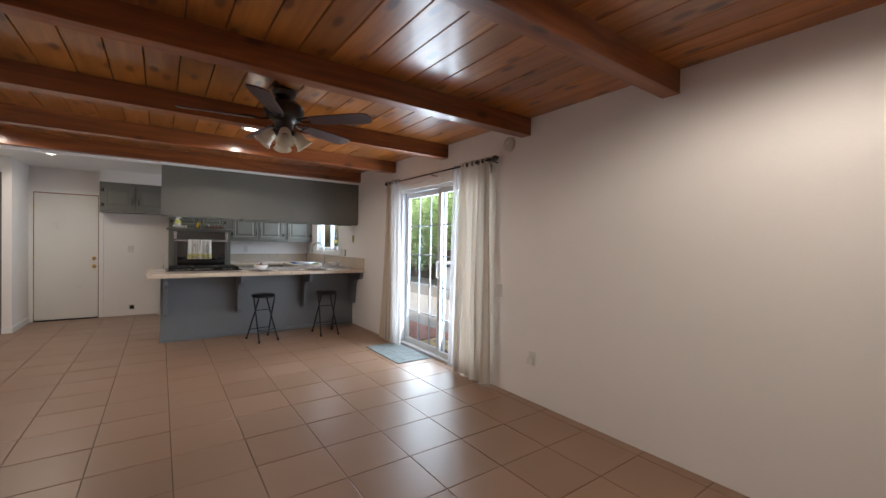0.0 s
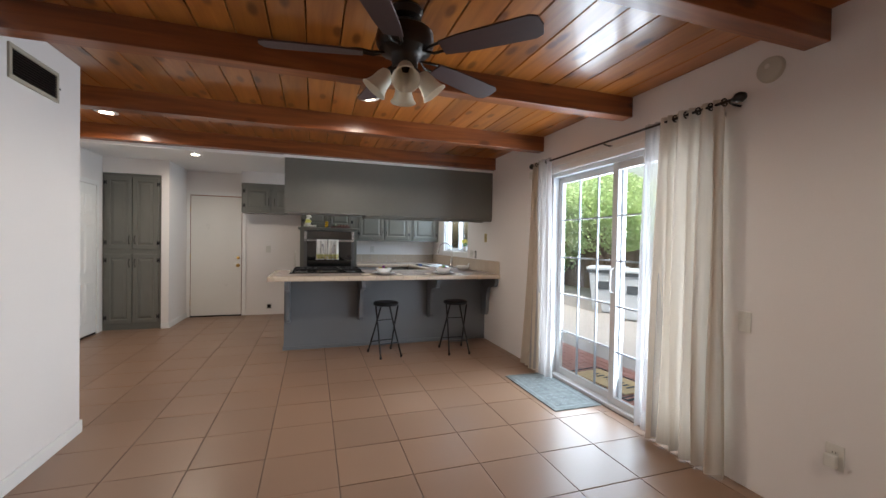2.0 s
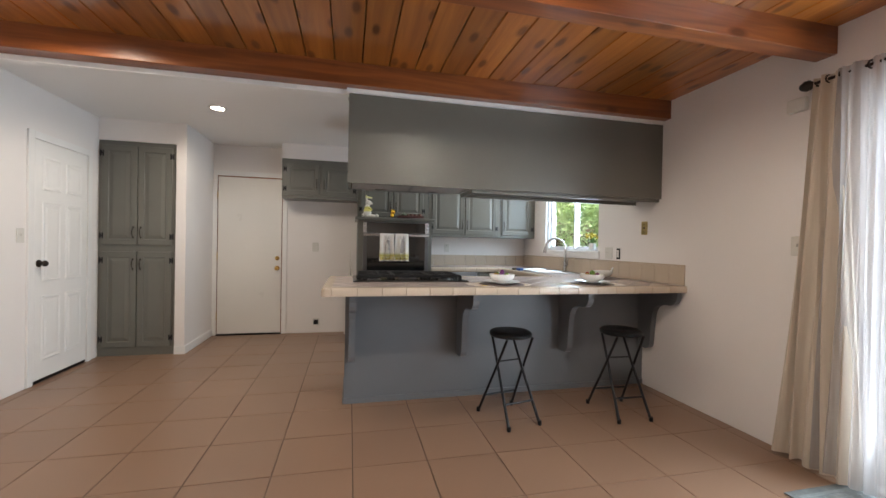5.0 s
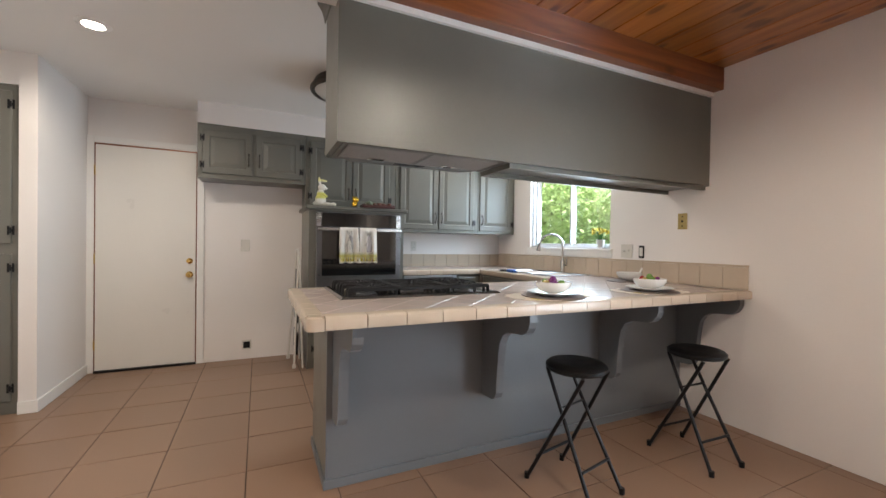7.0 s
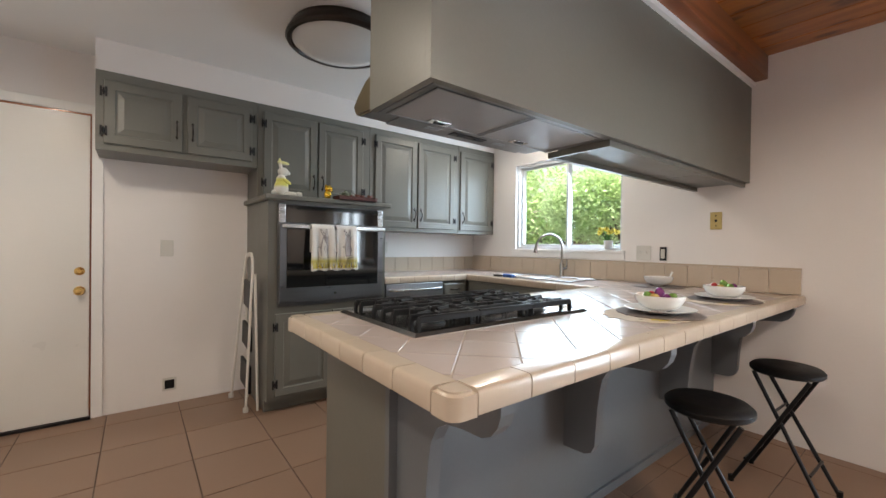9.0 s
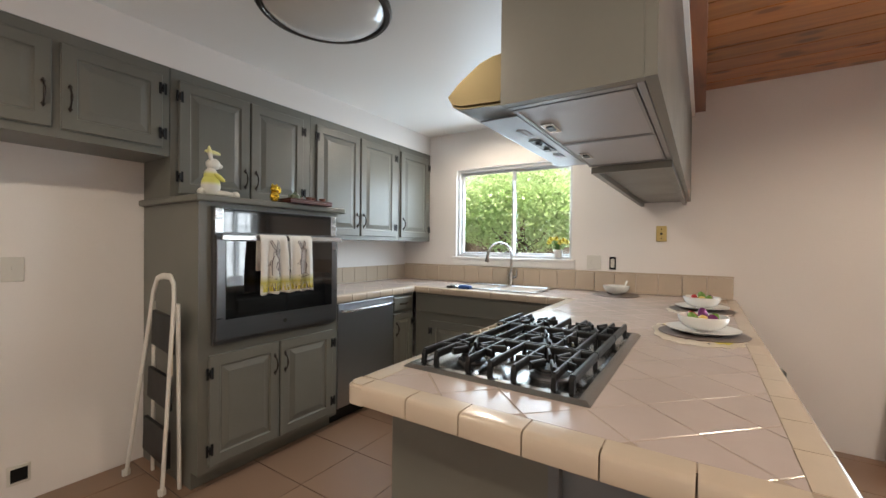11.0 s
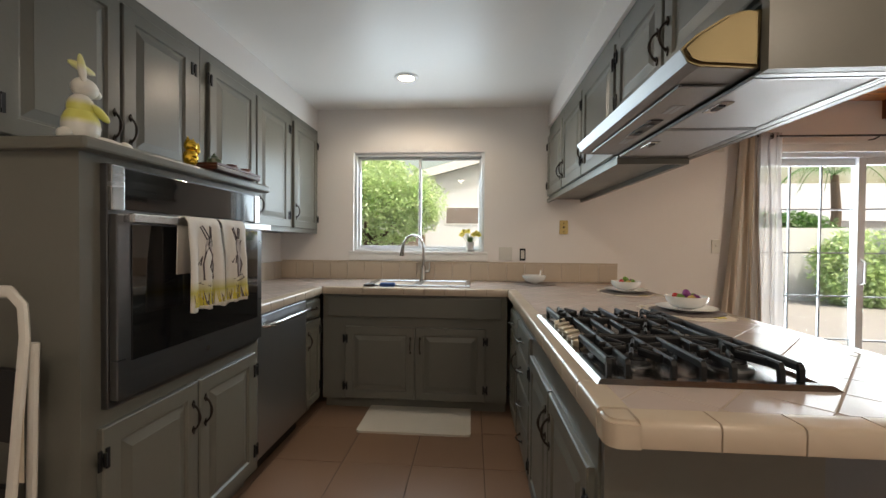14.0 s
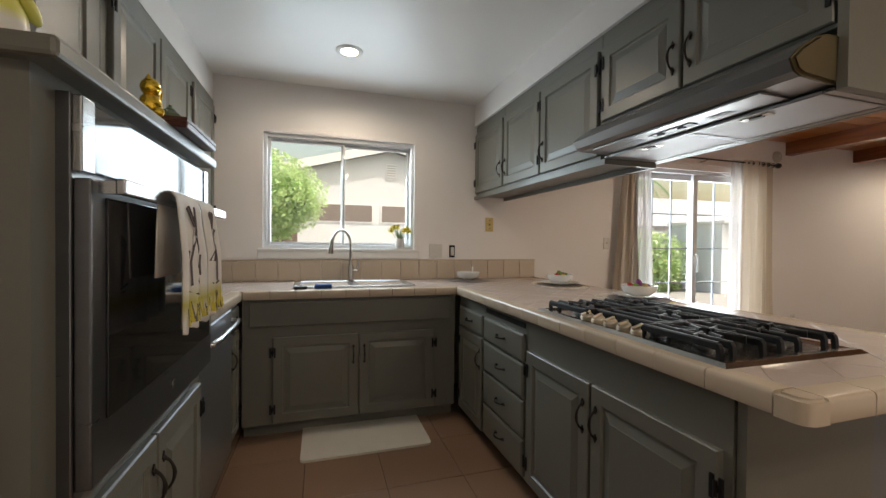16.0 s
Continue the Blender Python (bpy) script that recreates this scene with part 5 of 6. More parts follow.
def ball(bm, c, r, m=None, seg=14, ring=10):
    mat4 = Matrix.Translation(c) @ (m or Matrix()) @ Matrix.Diagonal((*r, 1))
    bmesh.ops.create_uvsphere(bm, u_segments=seg, v_segments=ring, radius=1, matrix=mat4)


bm = bmesh.new()
ball(bm, (0, 0, 0.065), (0.05, 0.045, 0.065))
ball(bm, (0.0, 0, 0.12), (0.036, 0.034, 0.045))
ball(bm, (0.012, 0, 0.185), (0.038, 0.03, 0.032))
ball(bm, (0.045, 0, 0.178), (0.018, 0.017, 0.015))
ball(bm, (-0.012, -0.016, 0.235), (0.012, 0.008, 0.045), Euler((0, -0.15, 0)).to_matrix().to_4x4())
ball(bm, (0.018, 0.016, 0.252), (0.045, 0.009, 0.013), Euler((0, 0.1, 0)).to_matrix().to_4x4())
for s in (-1, 1):
    ball(bm, (0.06, s * 0.03, 0.022), (0.06, 0.02, 0.02), Euler((0, 0.05, s * 0.15)).to_matrix().to_4x4())
    ball(bm, (0.115, s * 0.038, 0.022), (0.026, 0.019, 0.022))
    ball(bm, (0.03, s * 0.034, 0.112), (0.036, 0.012, 0.013), Euler((0, 0.6, 0)).to_matrix().to_4x4())
ball(bm, (-0.05, 0, 0.03), (0.02, 0.02, 0.02))
rab = part("figure", bm, M_RABBIT, rb, smooth=True)

gc = thing("gold_figurine", pose(0.765, 8.40, ZS), "small shiny gold cat figurine beside the tea tray", "figurine")
bm = bmesh.new()
ball(bm, (0, 0, 0.025), (0.022, 0.02, 0.026))
ball(bm, (0, 0, 0.06), (0.019, 0.018, 0.019))
for s in (-1, 1):
    lathe([(0.007, 0), (0.0, 0.014)], 8, bm=bm, m=Matrix.Translation((s * 0.011, 0, 0.072)))
ball(bm, (0.02, -0.008, 0.055), (0.006, 0.006, 0.018))
ball(bm, (-0.012, -0.016, 0.01), (0.008, 0.012, 0.01))
part("figure", bm, M_GOLD, gc, smooth=True)
ty = thing("tea_tray", pose(0.94, 8.40, ZS), "small dark red wooden tea tray", "tray")
part("board", box(-0.125, 0.125, -0.05, 0.05, 0.0, 0.014, bevel=0.003), M_TRAY, ty)
part("rim", boxes([(-0.125, 0.125, -0.05, -0.044, 0.0145, 0.022), (-0.125, 0.125, 0.044, 0.05, 0.0145, 0.022), (-0.125, -0.119, -0.044, 0.044, 0.0145, 0.022), (0.119, 0.125, -0.044, 0.044, 0.0145, 0.022)]), M_TRAY, ty)
tp = thing("teapot", pose(0.875, 8.40, ZS + 0.0145), "tiny green ceramic teapot on the tea tray", "teapot")
part("body", lathe([(0, 0), (0.016, 0), (0.024, 0.012), (0.022, 0.026), (0.012, 0.034), (0, 0.035)], 18), M_TEAG, tp, smooth=True)
part("spout", tube([(0.02, 0, 0.014), (0.03, 0, 0.02), (0.036, 0, 0.032)], [0.006, 0.005, 0.003], 8), M_TEAG, tp, smooth=True)
part("handle", tube([(-0.02, 0, 0.01), (-0.034, 0, 0.014), (-0.034, 0, 0.026), (-0.02, 0, 0.028)], 0.003, 6), M_TEAG, tp, smooth=True)
part("lid", lathe([(0.012, 0.0345), (0.008, 0.04), (0.003, 0.041), (0.004, 0.047), (0, 0.049)], 12), M_TEAG, tp, smooth=True)
for x, y in ((0.95, 8.39), (0.99, 8.41), (1.03, 8.385), (0.915, 8.42)):
    cp = thing("tea_cup", pose(x, y, ZS + 0.0145), "tiny reddish clay tea cup on tray", "cup", "tea cups")
    part("cup", lathe([(0, 0), (0.009, 0), (0.016, 0.02), (0.018, 0.024), (0.015, 0.024), (0.008, 0.004), (0, 0.004)], 16), M_CLAY, cp, smooth=True)

# the small shelf things stand at the front edge of the shelf
for ob in [gc, ty, tp] + [o for o in bpy.data.objects if o.name.startswith("tea_cup")]:
    ob.matrix_basis = Matrix.Translation((0.86, 8.368, ZS)) @ Matrix.Scale(1.28, 4) @ Matrix.Translation((-0.86, -8.40, -ZS)) @ ob.matrix_basis

# ---- step ladder ----
ld = thing("step_ladder", pose(0, 0, 0), "folded white metal step ladder with black treads leaning by oven cabinet", "step ladder")


def rail(name, pts, w=0.0):
    part(name, tube(pts, 0.017, 8, flat=0.55), M_LADDER, ld, smooth=True)


rail("front_frame", [(0.19, 8.93, 0.0), (0.235, 8.70, 0.92), (0.24, 8.675, 1.03), (0.242, 8.62, 1.10), (0.243, 8.54, 1.115), (0.243, 8.44, 1.115), (0.242, 8.395, 1.08), (0.24, 8.385, 1.0), (0.22, 8.48, 0.0)])
rail("rear_leg", [(0.295, 8.86, 0.0), (0.25, 8.70, 0.97)])
rail("rear_leg", [(0.297, 8.47, 0.0), (0.255, 8.375, 0.98)])
part("label", box(0.2352, 0.2368, 8.386, 8.404, 0.62, 0.88), M_LACE, ld, "printed paper label on the ladder rail", at=pose(0, 0, 0))
for k, (za, zb) in enumerate(((0.84, 0.865), (0.81, 0.83), (0.76, 0.8), (0.715, 0.75), (0.67, 0.705), (0.635, 0.655))):
    part("label_bar", box(0.2353, 0.2372, 8.389, 8.401, za, zb), (M_RED, M_PRINT, M_SKETCH)[k % 3], ld, "printed bar on the ladder label")
for z0, z1, ya, yb in ((0.72, 0.93, 8.41, 8.69), (0.43, 0.62, 8.44, 8.75), (0.13, 0.34, 8.46, 8.82)):
    m = bmesh.new()
    prism([(ya, z0), (yb, z0 + 0.03), (yb - 0.02, z1), (ya, z1 - 0.02)], 0.234, 0.252, bm=m, axis="x")
    part("tread", m, M_BLACK, ld, "black ribbed tread folded upright")
for y in (8.93, 8.48):
    part("rubber_foot", box(0.172 if y > 8.6 else 0.203, 0.208 if y > 8.6 else 0.237, y - 0.014, y + 0.014, 0, 0.035, bevel=0.004), M_LADDER, ld)

ld.matrix_basis = pose(0, 1.683, 0) @ Matrix.Diagonal((1, 0.807, 1, 1))

# ---- stools ----
def stool():
    t = thing("folding_stool", pose(1.345, 6.05, 0), "black folding round stool with padded vinyl seat and crossed legs", "stool", "counter stools")
    part("seat", lathe([(0, 0.618), (0.10, 0.622), (0.135, 0.615), (0.148, 0.603), (0.148, 0.588), (0.14, 0.58), (0, 0.58)], 36), M_VINYLB, t, smooth=True)
    for s, x in ((1, 0.105), (-1, 0.085)):
        for k in (-1, 1):
            part("leg", tube([(k * (x + 0.04), s * 0.18, 0.006), (k * (x + 0.012), 0, 0.36), (k * x, -s * 0.11, 0.578)], 0.0095, 10), M_BLACK, t, smooth=True)
            part("foot_cap", lathe([(0, 0), (0.013, 0), (0.013, 0.03), (0.0, 0.03)], 10), M_VINYLB, t, at=pose(k * (x + 0.04), s * 0.18, 0))
    part("foot_rest", tube([(-0.137, 0.125, 0.135), (0.137, 0.125, 0.135)], 0.007, 8), M_BLACK, t, smooth=True)
    part("foot_rest", tube([(-0.112, -0.118, 0.15), (0.112, -0.118, 0.15)], 0.007, 8), M_BLACK, t, smooth=True)
    part("cross_bar", tube([(-0.10, 0.02, 0.40), (0.10, 0.02, 0.40)], 0.006, 8), M_BLACK, t, smooth=True)
    return t


st = stool()
copy_thing(st, pose(2.19, 5.99, 0, 0, 0, -2))
st.matrix_basis = pose(1.345, 6.05, 0, 0, 0, 12)

# ---- rugs ----
rg = thing("door_rug", pose(0, 0, 0), "faded blue-grey patterned rug inside the patio door", "rug")
part("rug_body", box(2.355, 2.80, 4.11, 4.965, 0.0005, 0.009, bevel=0.003), M_RUG, rg)
bm = boxes([(2.39, 2.765, 4.15, 4.17, 0.0092, 0.0104), (2.39, 2.765, 4.905, 4.925, 0.0092, 0.0104), (2.39, 2.41, 4.17, 4.905, 0.0092, 0.0104), (2.745, 2.765, 4.17, 4.905, 0.0092, 0.0104)])
rr = random.Random(3)
for i in range(5):
    for j in range(11):
        cx, cy = 2.445 + i * 0.066, 4.21 + j * 0.066
        q = rr.uniform(0.016, 0.03)
        prism([(cx + q * (0.6 + 0.4 * math.cos(4 * a)) * math.cos(a) * rr.uniform(0.7, 1.2), cy + q * (0.6 + 0.4 * math.cos(4 * a)) * math.sin(a)) for a in [2 * math.pi * k / 16 for k in range(16)]], 0.0092, 0.0102, bm=bm, axis="z")
part("pattern", bm, M_RUGL, rg, "pale faded floral pattern woven on the rug")
km = thing("kitchen_mat", pose(0, 0, 0), "plain off-white cushioned kitchen mat by the sink", "mat")
out = []
for cx, cy, a0 in ((2.265, 8.02, 0), (1.87, 8.02, 90), (1.87, 7.325, 180), (2.265, 7.325, 270)):
    for k in range(5):
        a = radians(a0 + k * 22.5)
        out.append((cx + 0.03 * math.cos(a), cy + 0.03 * math.sin(a)))
part("pad", prism(out, 0.0005, 0.014, axis="z"), M_KMAT, km)

# ---- outside ----
structure("ground", box(EX + WALLT, 120, -100, 100, -0.3, -0.06), M_CONC, "pale sunlit concrete yard", "ground")
structure("outside_wall", boxes([(EX + WALLT, EX + WALLT + 0.02, SY, 3.1, -0.05, 2.6)]), M_STUCCO, "pale stucco outside face of the house", "wall")
eave = structure("roof_eave", box(EX + WALLT, 3.35, SY, NY + 1, 2.62, 2.75), M_STUCCO, "white painted roof eave outside", "roof")
pav = tagged(new("paver_strip"), "faded red brick paver strip along the house", "paving", kind="structure")
part("bed", box(2.97, 3.9, 3.0, 7.0, -0.0595, -0.058), M_SOIL, pav)
pm_ = finish(box(-0.096, 0.096, -0.047, 0.047, 0, 0.012, bevel=0.003), "brick", M_BRICK)
for i in range(9):
    for j in range(20):
        b = new("brick", pm_)
        b.parent = pav
        b.matrix_basis = pose(3.02 + i * 0.1, 3.1 + j * 0.2 + (i % 2) * 0.1, -0.058, 0, 0, 90)
dm = thing("doormat", pose(3.37, 4.66, -0.045, 0, 0, 8), "tan coir doormat with black lettering on a lattice mat", "doormat")
part("lattice", boxes([(-0.26, 0.26, -0.42, -0.405, 0, 0.006), (-0.26, 0.26, 0.405, 0.42, 0, 0.006), (-0.26, -0.245, -0.405, 0.405, 0, 0.006), (0.245, 0.26, -0.405, 0.405, 0, 0.006)] + [(-0.245, 0.245, -0.4 + k * 0.05, -0.39 + k * 0.05, 0, 0.005) for k in range(16)]), M_IRON, dm)
part("coir", box(-0.18, 0.18, -0.32, 0.32, 0.0065, 0.02, bevel=0.003), M_COIR, dm)
part("lettering", boxes([(-0.05 + 0.02 * (k % 3), 0.06 - 0.01 * (k % 2), -0.24 + k * 0.06, -0.21 + k * 0.06, 0.0202, 0.0215) for k in range(8)]), M_IRON, dm)
pt = thing("potted_plant", pose(3.42, 4.13, -0.046), "grey-green pot with leafy succulent outside the patio door", "potted plant")
part("pot", lathe([(0, 0), (0.075, 0), (0.10, 0.2), (0.11, 0.205), (0.11, 0.225), (0.095, 0.225), (0.09, 0.2), (0, 0.2)], 26), M_BIN, pt, smooth=True)


def leafball(name, centre, radii, count, size, material, parent, seed, hollow=0.75, label=""):
    """A crown: many small folded leaves in an uneven shell with gaps, joined into one mesh."""
    r = random.Random(seed)
    lobes = []
    for _ in range(14):
        a, b = r.uniform(0, 6.283), r.uniform(-1, 1)
        c = math.sqrt(1 - b * b)
        lobes.append((Vector((c * math.cos(a), c * math.sin(a), b)), r.uniform(0.25, 0.5)))
    verts, faces = [], []
    for _ in range(count):
        if r.random() < 0.75:
            d, w = r.choice(lobes)
            p = d * 0.62 + Vector((r.gauss(0, 1), r.gauss(0, 1), r.gauss(0, 1))).normalized() * w * r.uniform(0.5, 1) ** 0.5
        else:
            p = Vector((r.gauss(0, 1), r.gauss(0, 1), r.gauss(0, 1))).normalized() * r.uniform(hollow, 0.95)
        p = Vector((p.x * radii[0], p.y * radii[1], p.z * radii[2])) + Vector(centre)
        q = Euler((r.uniform(-0.9, 0.9), r.uniform(-0.9, 0.9), r.uniform(0, 6.28))).to_matrix()
        s = size * r.uniform(0.6, 1.3)
        i = len(verts)
        for v in ((0, 0, 0), (s * 0.5, s * 0.26, s * 0.06), (s, 0, 0), (s * 0.5, -s * 0.26, s * 0.06)):
            verts.append(p + q @ Vector(v))
        faces += [(i, i + 1, i + 2), (i, i + 2, i + 3)]
    me = bpy.data.meshes.new(name)
    me.from_pydata([tuple(v) for v in verts], [], faces)
    me.materials.append(material)
    ob = new(name, me)
    ob.parent = parent
    return tagged(ob, label)


leafball("foliage", (0, 0, 0.28), (0.11, 0.11, 0.09), 220, 0.05, M_LEAF2, pt, 2)

tree = thing("yard_tree", pose(7.4, 9.45, -0.06), "dense bright green shrub-like tree by the fence", "tree")
part("trunk", tube([(0, 0, 0), (0.05, 0.03, 0.6), (-0.03, 0.0, 1.2), (0, 0.05, 2.0)], [0.11, 0.09, 0.075, 0.04], 10), M_BARK, tree, smooth=True)
bm = bmesh.new()
for a in range(6):
    q = a * 1.05
    tube([(-0.02, 0, 0.9 + a * 0.1), (0.45 * math.cos(q), 0.5 * math.sin(q), 1.5), (0.9 * math.cos(q), 1.1 * math.sin(q), 2.1)], [0.05, 0.035, 0.015], 7, bm=bm)
part("limbs", bm, M_BARK, tree, smooth=True)
leafball("crown", (0, 0.1, 2.12), (1.5, 1.85, 1.0), 36000, 0.085, M_LEAF, tree, 11)
tree = thing("yard_tree", pose(7.9, 13.6, -0.06), "large bright green leafy tree behind the yard shrubs", "tree")
part("trunk", tube([(0, 0, 0), (0.05, 0.03, 0.8), (-0.03, 0.0, 1.6), (0, 0.05, 2.6)], [0.15, 0.12, 0.09, 0.05], 10), M_BARK, tree, smooth=True)
leafball("crown", (0, 0, 2.3), (1.9, 2.7, 1.9), 26000, 0.15, M_LEAF, tree, 12)
bed = structure("planter_wall", boxes([(6.2, 8.5, 8.1, 8.25, -0.06, 0.2), (6.05, 6.2, 8.1, 12, -0.06, 0.2)]), M_CONC, "low concrete planter edge under the tree", "wall")
fence = thing("board_fence", pose(0, 0, 0), "weathered brown board fence behind the tree", "fence")
bmx = finish(box(-0.01, 0.01, -0.068, 0.068, 0, 1.5), "board", M_FENCE)
for k in range(46):
    b = new("board", bmx)
    b.parent = fence
    b.matrix_basis = pose(8.9 + 0.004 * (k % 3), 8.5 + k * 0.142, -0.06, 0, 0, 0)
part("rail", boxes([(8.93, 8.97, 8.4, 15.1, 0.3, 0.38), (8.93, 8.97, 8.4, 15.1, 1.1, 1.18)]), M_FENCE, fence)


def wheelie(place, label):
    t = thing("wheelie_bin", place, label, "wheelie bin", "wheelie bins")
    bm = bmesh.new()
    lo = [bm.verts.new(p) for p in ((-0.24, -0.26, 0.02), (0.24, -0.26, 0.02), (0.24, 0.22, 0.02), (-0.24, 0.22, 0.02))]
    hi = [bm.verts.new(p) for p in ((-0.30, -0.36, 0.88), (0.30, -0.36, 0.88), (0.30, 0.32, 0.88), (-0.30, 0.32, 0.88))]
    bm.faces.new(lo[::-1])
    bm.faces.new(hi)
    for k in range(4):
        bm.faces.new((lo[k], lo[(k + 1) % 4], hi[(k + 1) % 4], hi[k]))
    bmesh.ops.bevel(bm, geom=list(bm.edges), offset=0.025, segments=2, affect="EDGES")
    part("body", bm, M_BIN, t)
    part("rim", boxes([(-0.32, 0.32, -0.38, -0.35, 0.82, 0.885), (-0.32, 0.32, 0.31, 0.34, 0.82, 0.885), (-0.32, -0.295, -0.35, 0.31, 0.82, 0.885), (0.295, 0.32, -0.35, 0.31, 0.82, 0.885)], bevel=0.006), M_BIND, t, "dark plastic rim")
    part("lid", prism([(-0.4, 0.888), (0.35, 0.888), (0.35, 0.91), (0.15, 0.955), (-0.2, 0.955), (-0.4, 0.92)], -0.33, 0.33, axis="x"), M_BIN, t)
    part("handle", tube([(-0.26, 0.33, 0.86), (-0.26, 0.42, 0.9), (0.26, 0.42, 0.9), (0.26, 0.33, 0.86)], 0.015, 8), M_BIND, t, smooth=True)
    part("front_recess", box(-0.14, 0.14, -0.335, -0.3, 0.5, 0.66, bevel=0.01), M_BIND, t)
    for s in (-1, 1):
        part("wheel", lathe([(0, -0.02), (0.07, -0.02), (0.1, -0.015), (0.1, 0.015), (0.07, 0.02), (0, 0.02)], 20), M_BLACK, t, smooth=True, at=pose(s * 0.27, 0.24, 0.10, 0, 90, 0))
    return t


wb = wheelie(pose(6.29, 7.31, -0.06, 0, 0, -54), "pale grey plastic wheelie bin with closed lid in the yard")
copy_thing(wb, pose(6.38, 8.2, -0.06, 0, 0, -58))
pl = thing("planter", pose(6.6, 6.35, -0.06), "terracotta bowl planter on the concrete near the bins", "planter")
part("bowl", lathe([(0, 0), (0.16, 0), (0.24, 0.16), (0.27, 0.3), (0.29, 0.31), (0.29, 0.35), (0.25, 0.35), (0.24, 0.3), (0, 0.28)], 28), M_TERRA, pl, smooth=True)

# neighbour's gabled house beyond the yard
nh = thing("neighbour_house", pose(0, 0, 0), "white stucco neighbour house with low grey gable roof", "house")
HX = 11.0
gab = [(0.9, -0.06), (11.0, -0.06), (11.0, 2.55), (6.0, 3.85), (0.9, 2.55)]
part("wall", prism(gab, HX, HX + 7, axis="x"), M_STUCCO, nh)
for s in (-1, 1):
    e0, e1 = (6.0, 3.98), (6.0 + s * 5.5, 2.52)
    rf = part("roof", prism([e0, e1, (e1[0], e1[1] + 0.12), (e0[0], e0[1] + 0.12)], HX - 0.2, HX + 7.3, axis="x"), M_ROOF, nh)
    part("bargeboard", prism([(e0[0], e0[1] - 0.14), (e1[0], e1[1] - 0.14), (e1[0], e1[1] + 0.10), (e0[0], e0[1] + 0.10)], HX - 0.26, HX - 0.203, axis="x"), M_TRIM, nh)
gv = part("gable_vent", box(HX - 0.03, HX - 0.001, 5.85, 6.15, 3.05, 3.5), M_TRIM, nh)
for k in range(6):
    part("louvre", box(HX - 0.045, HX - 0.031, 5.87, 6.13, 3.08 + k * 0.07, 3.10 + k * 0.07), M_ROOF, gv)
for y0, y1 in ((5.0, 6.3), (6.5, 8.1), (8.35, 10.05)):
    w = part("window", box(HX - 0.02, HX - 0.001, y0, y1, 1.78, 2.32), M_TRIM, nh)
    part("pane", box(HX - 0.026, HX - 0.0205, y0 + 0.04, y1 - 0.04, 1.82, 2.28), M_HWIN, w, "dull brown shaded pane")
part("corbel", prism([(10.7, 2.5), (10.95, 2.5), (10.95, 1.95)], HX - 0.4, HX - 0.002, axis="x"), M_BEIGE, nh)
structure("block_wall", boxes([(10.2, 10.4, 0.5, 8.2, -0.06, 1.62)]), M_STUCCO, "white painted block garden wall", "wall")
structure("block_wall", boxes([(9.4, 9.6, -9.0, 0.5, -0.06, 1.68)]), M_STUCCO, "pale block garden wall behind the hedge", "wall")
fh = thing("far_house", pose(0, 0, 0), "low house with wide grey shingle roof beyond the garden wall", "house")
part("wall", box(16, 24, -26, -1, -0.06, 2.3), M_STUCCO, fh)
part("roof", prism([(15.2, 2.2), (24.8, 2.2), (20, 4.3)], -27, -0.3, axis="y"), M_ROOF, fh)
sh = thing("garden_shed", pose(0, 0, 0), "plain white garden shed with a thin flat roof", "shed")
part("wall", box(7.6, 9.2, -4.6, -2.45, -0.06, 1.85), M_STUCCO, sh)
part("roof", box(7.45, 9.3, -4.7, -2.35, 1.851, 1.93, bevel=0.01), M_TRIM, sh)
hd = thing("hedge", pose(8.7, -1.35, -0.06), "bright green leafy hedge bush by the garden wall", "bush", "garden bushes")
part("stems", tube([(0, 0, 0), (0.05, 0.1, 0.5), (0, 0.1, 0.9)], 0.04, 8), M_BARK, hd)
leafball("foliage", (0, 0, 0.8), (0.6, 1.15, 0.95), 7000, 0.13, M_LEAF, hd, 21)
hd = thing("hedge", pose(10.0, -0.5, -0.06), "green leafy bush behind the white garden wall", "bush", "garden bushes")
part("stems", tube([(0, 0, 0), (0.05, 0.1, 0.9), (0, 0.1, 1.7)], 0.04, 8), M_BARK, hd)
leafball("foliage", (0, 0, 1.75), (0.3, 1.5, 0.42), 3500, 0.12, M_LEAF2, hd, 22)
pa = thing("palm_tree", pose(14.0, -5.2, -0.06), "slender palm tree with drooping feather fronds", "palm tree")
part("trunk", tube([(0, 0, 0), (0.03, 0.05, 1.2), (-0.05, 0.0, 2.4), (0, 0.05, 3.75)], [0.2, 0.17, 0.14, 0.11], 12), M_BARK, pa, smooth=True)
for k in range(11):
    bm = bmesh.new()
    a = k * 2.4
    d = Vector((math.cos(a), math.sin(a), 0))
    side = Vector((-d.y, d.x, 0))
    L = 1.5 + 0.2 * (k % 3)
    sp = [Vector((0, 0.05, 3.75)) + d * (L * u) + Vector((0, 0, 0.55 * math.sin(u * 2.6) - 0.6 * u * u)) for u in [q / 16 for q in range(17)]]
    tube([tuple(p) for p in sp], 0.012, 5, bm=bm)
    for q in range(2, 17):
        for s in (-1, 1):
            p = sp[q]
            w = 0.42 * (1 - (q / 17) ** 3)
            vs4 = [bm.verts.new(p), bm.verts.new(p + d * 0.03), bm.verts.new(p + side * s * w + d * 0.18 + Vector((0, 0, -0.2)))]
            bm.faces.new(vs4)
    part("frond", bm, M_LEAF2, pa)

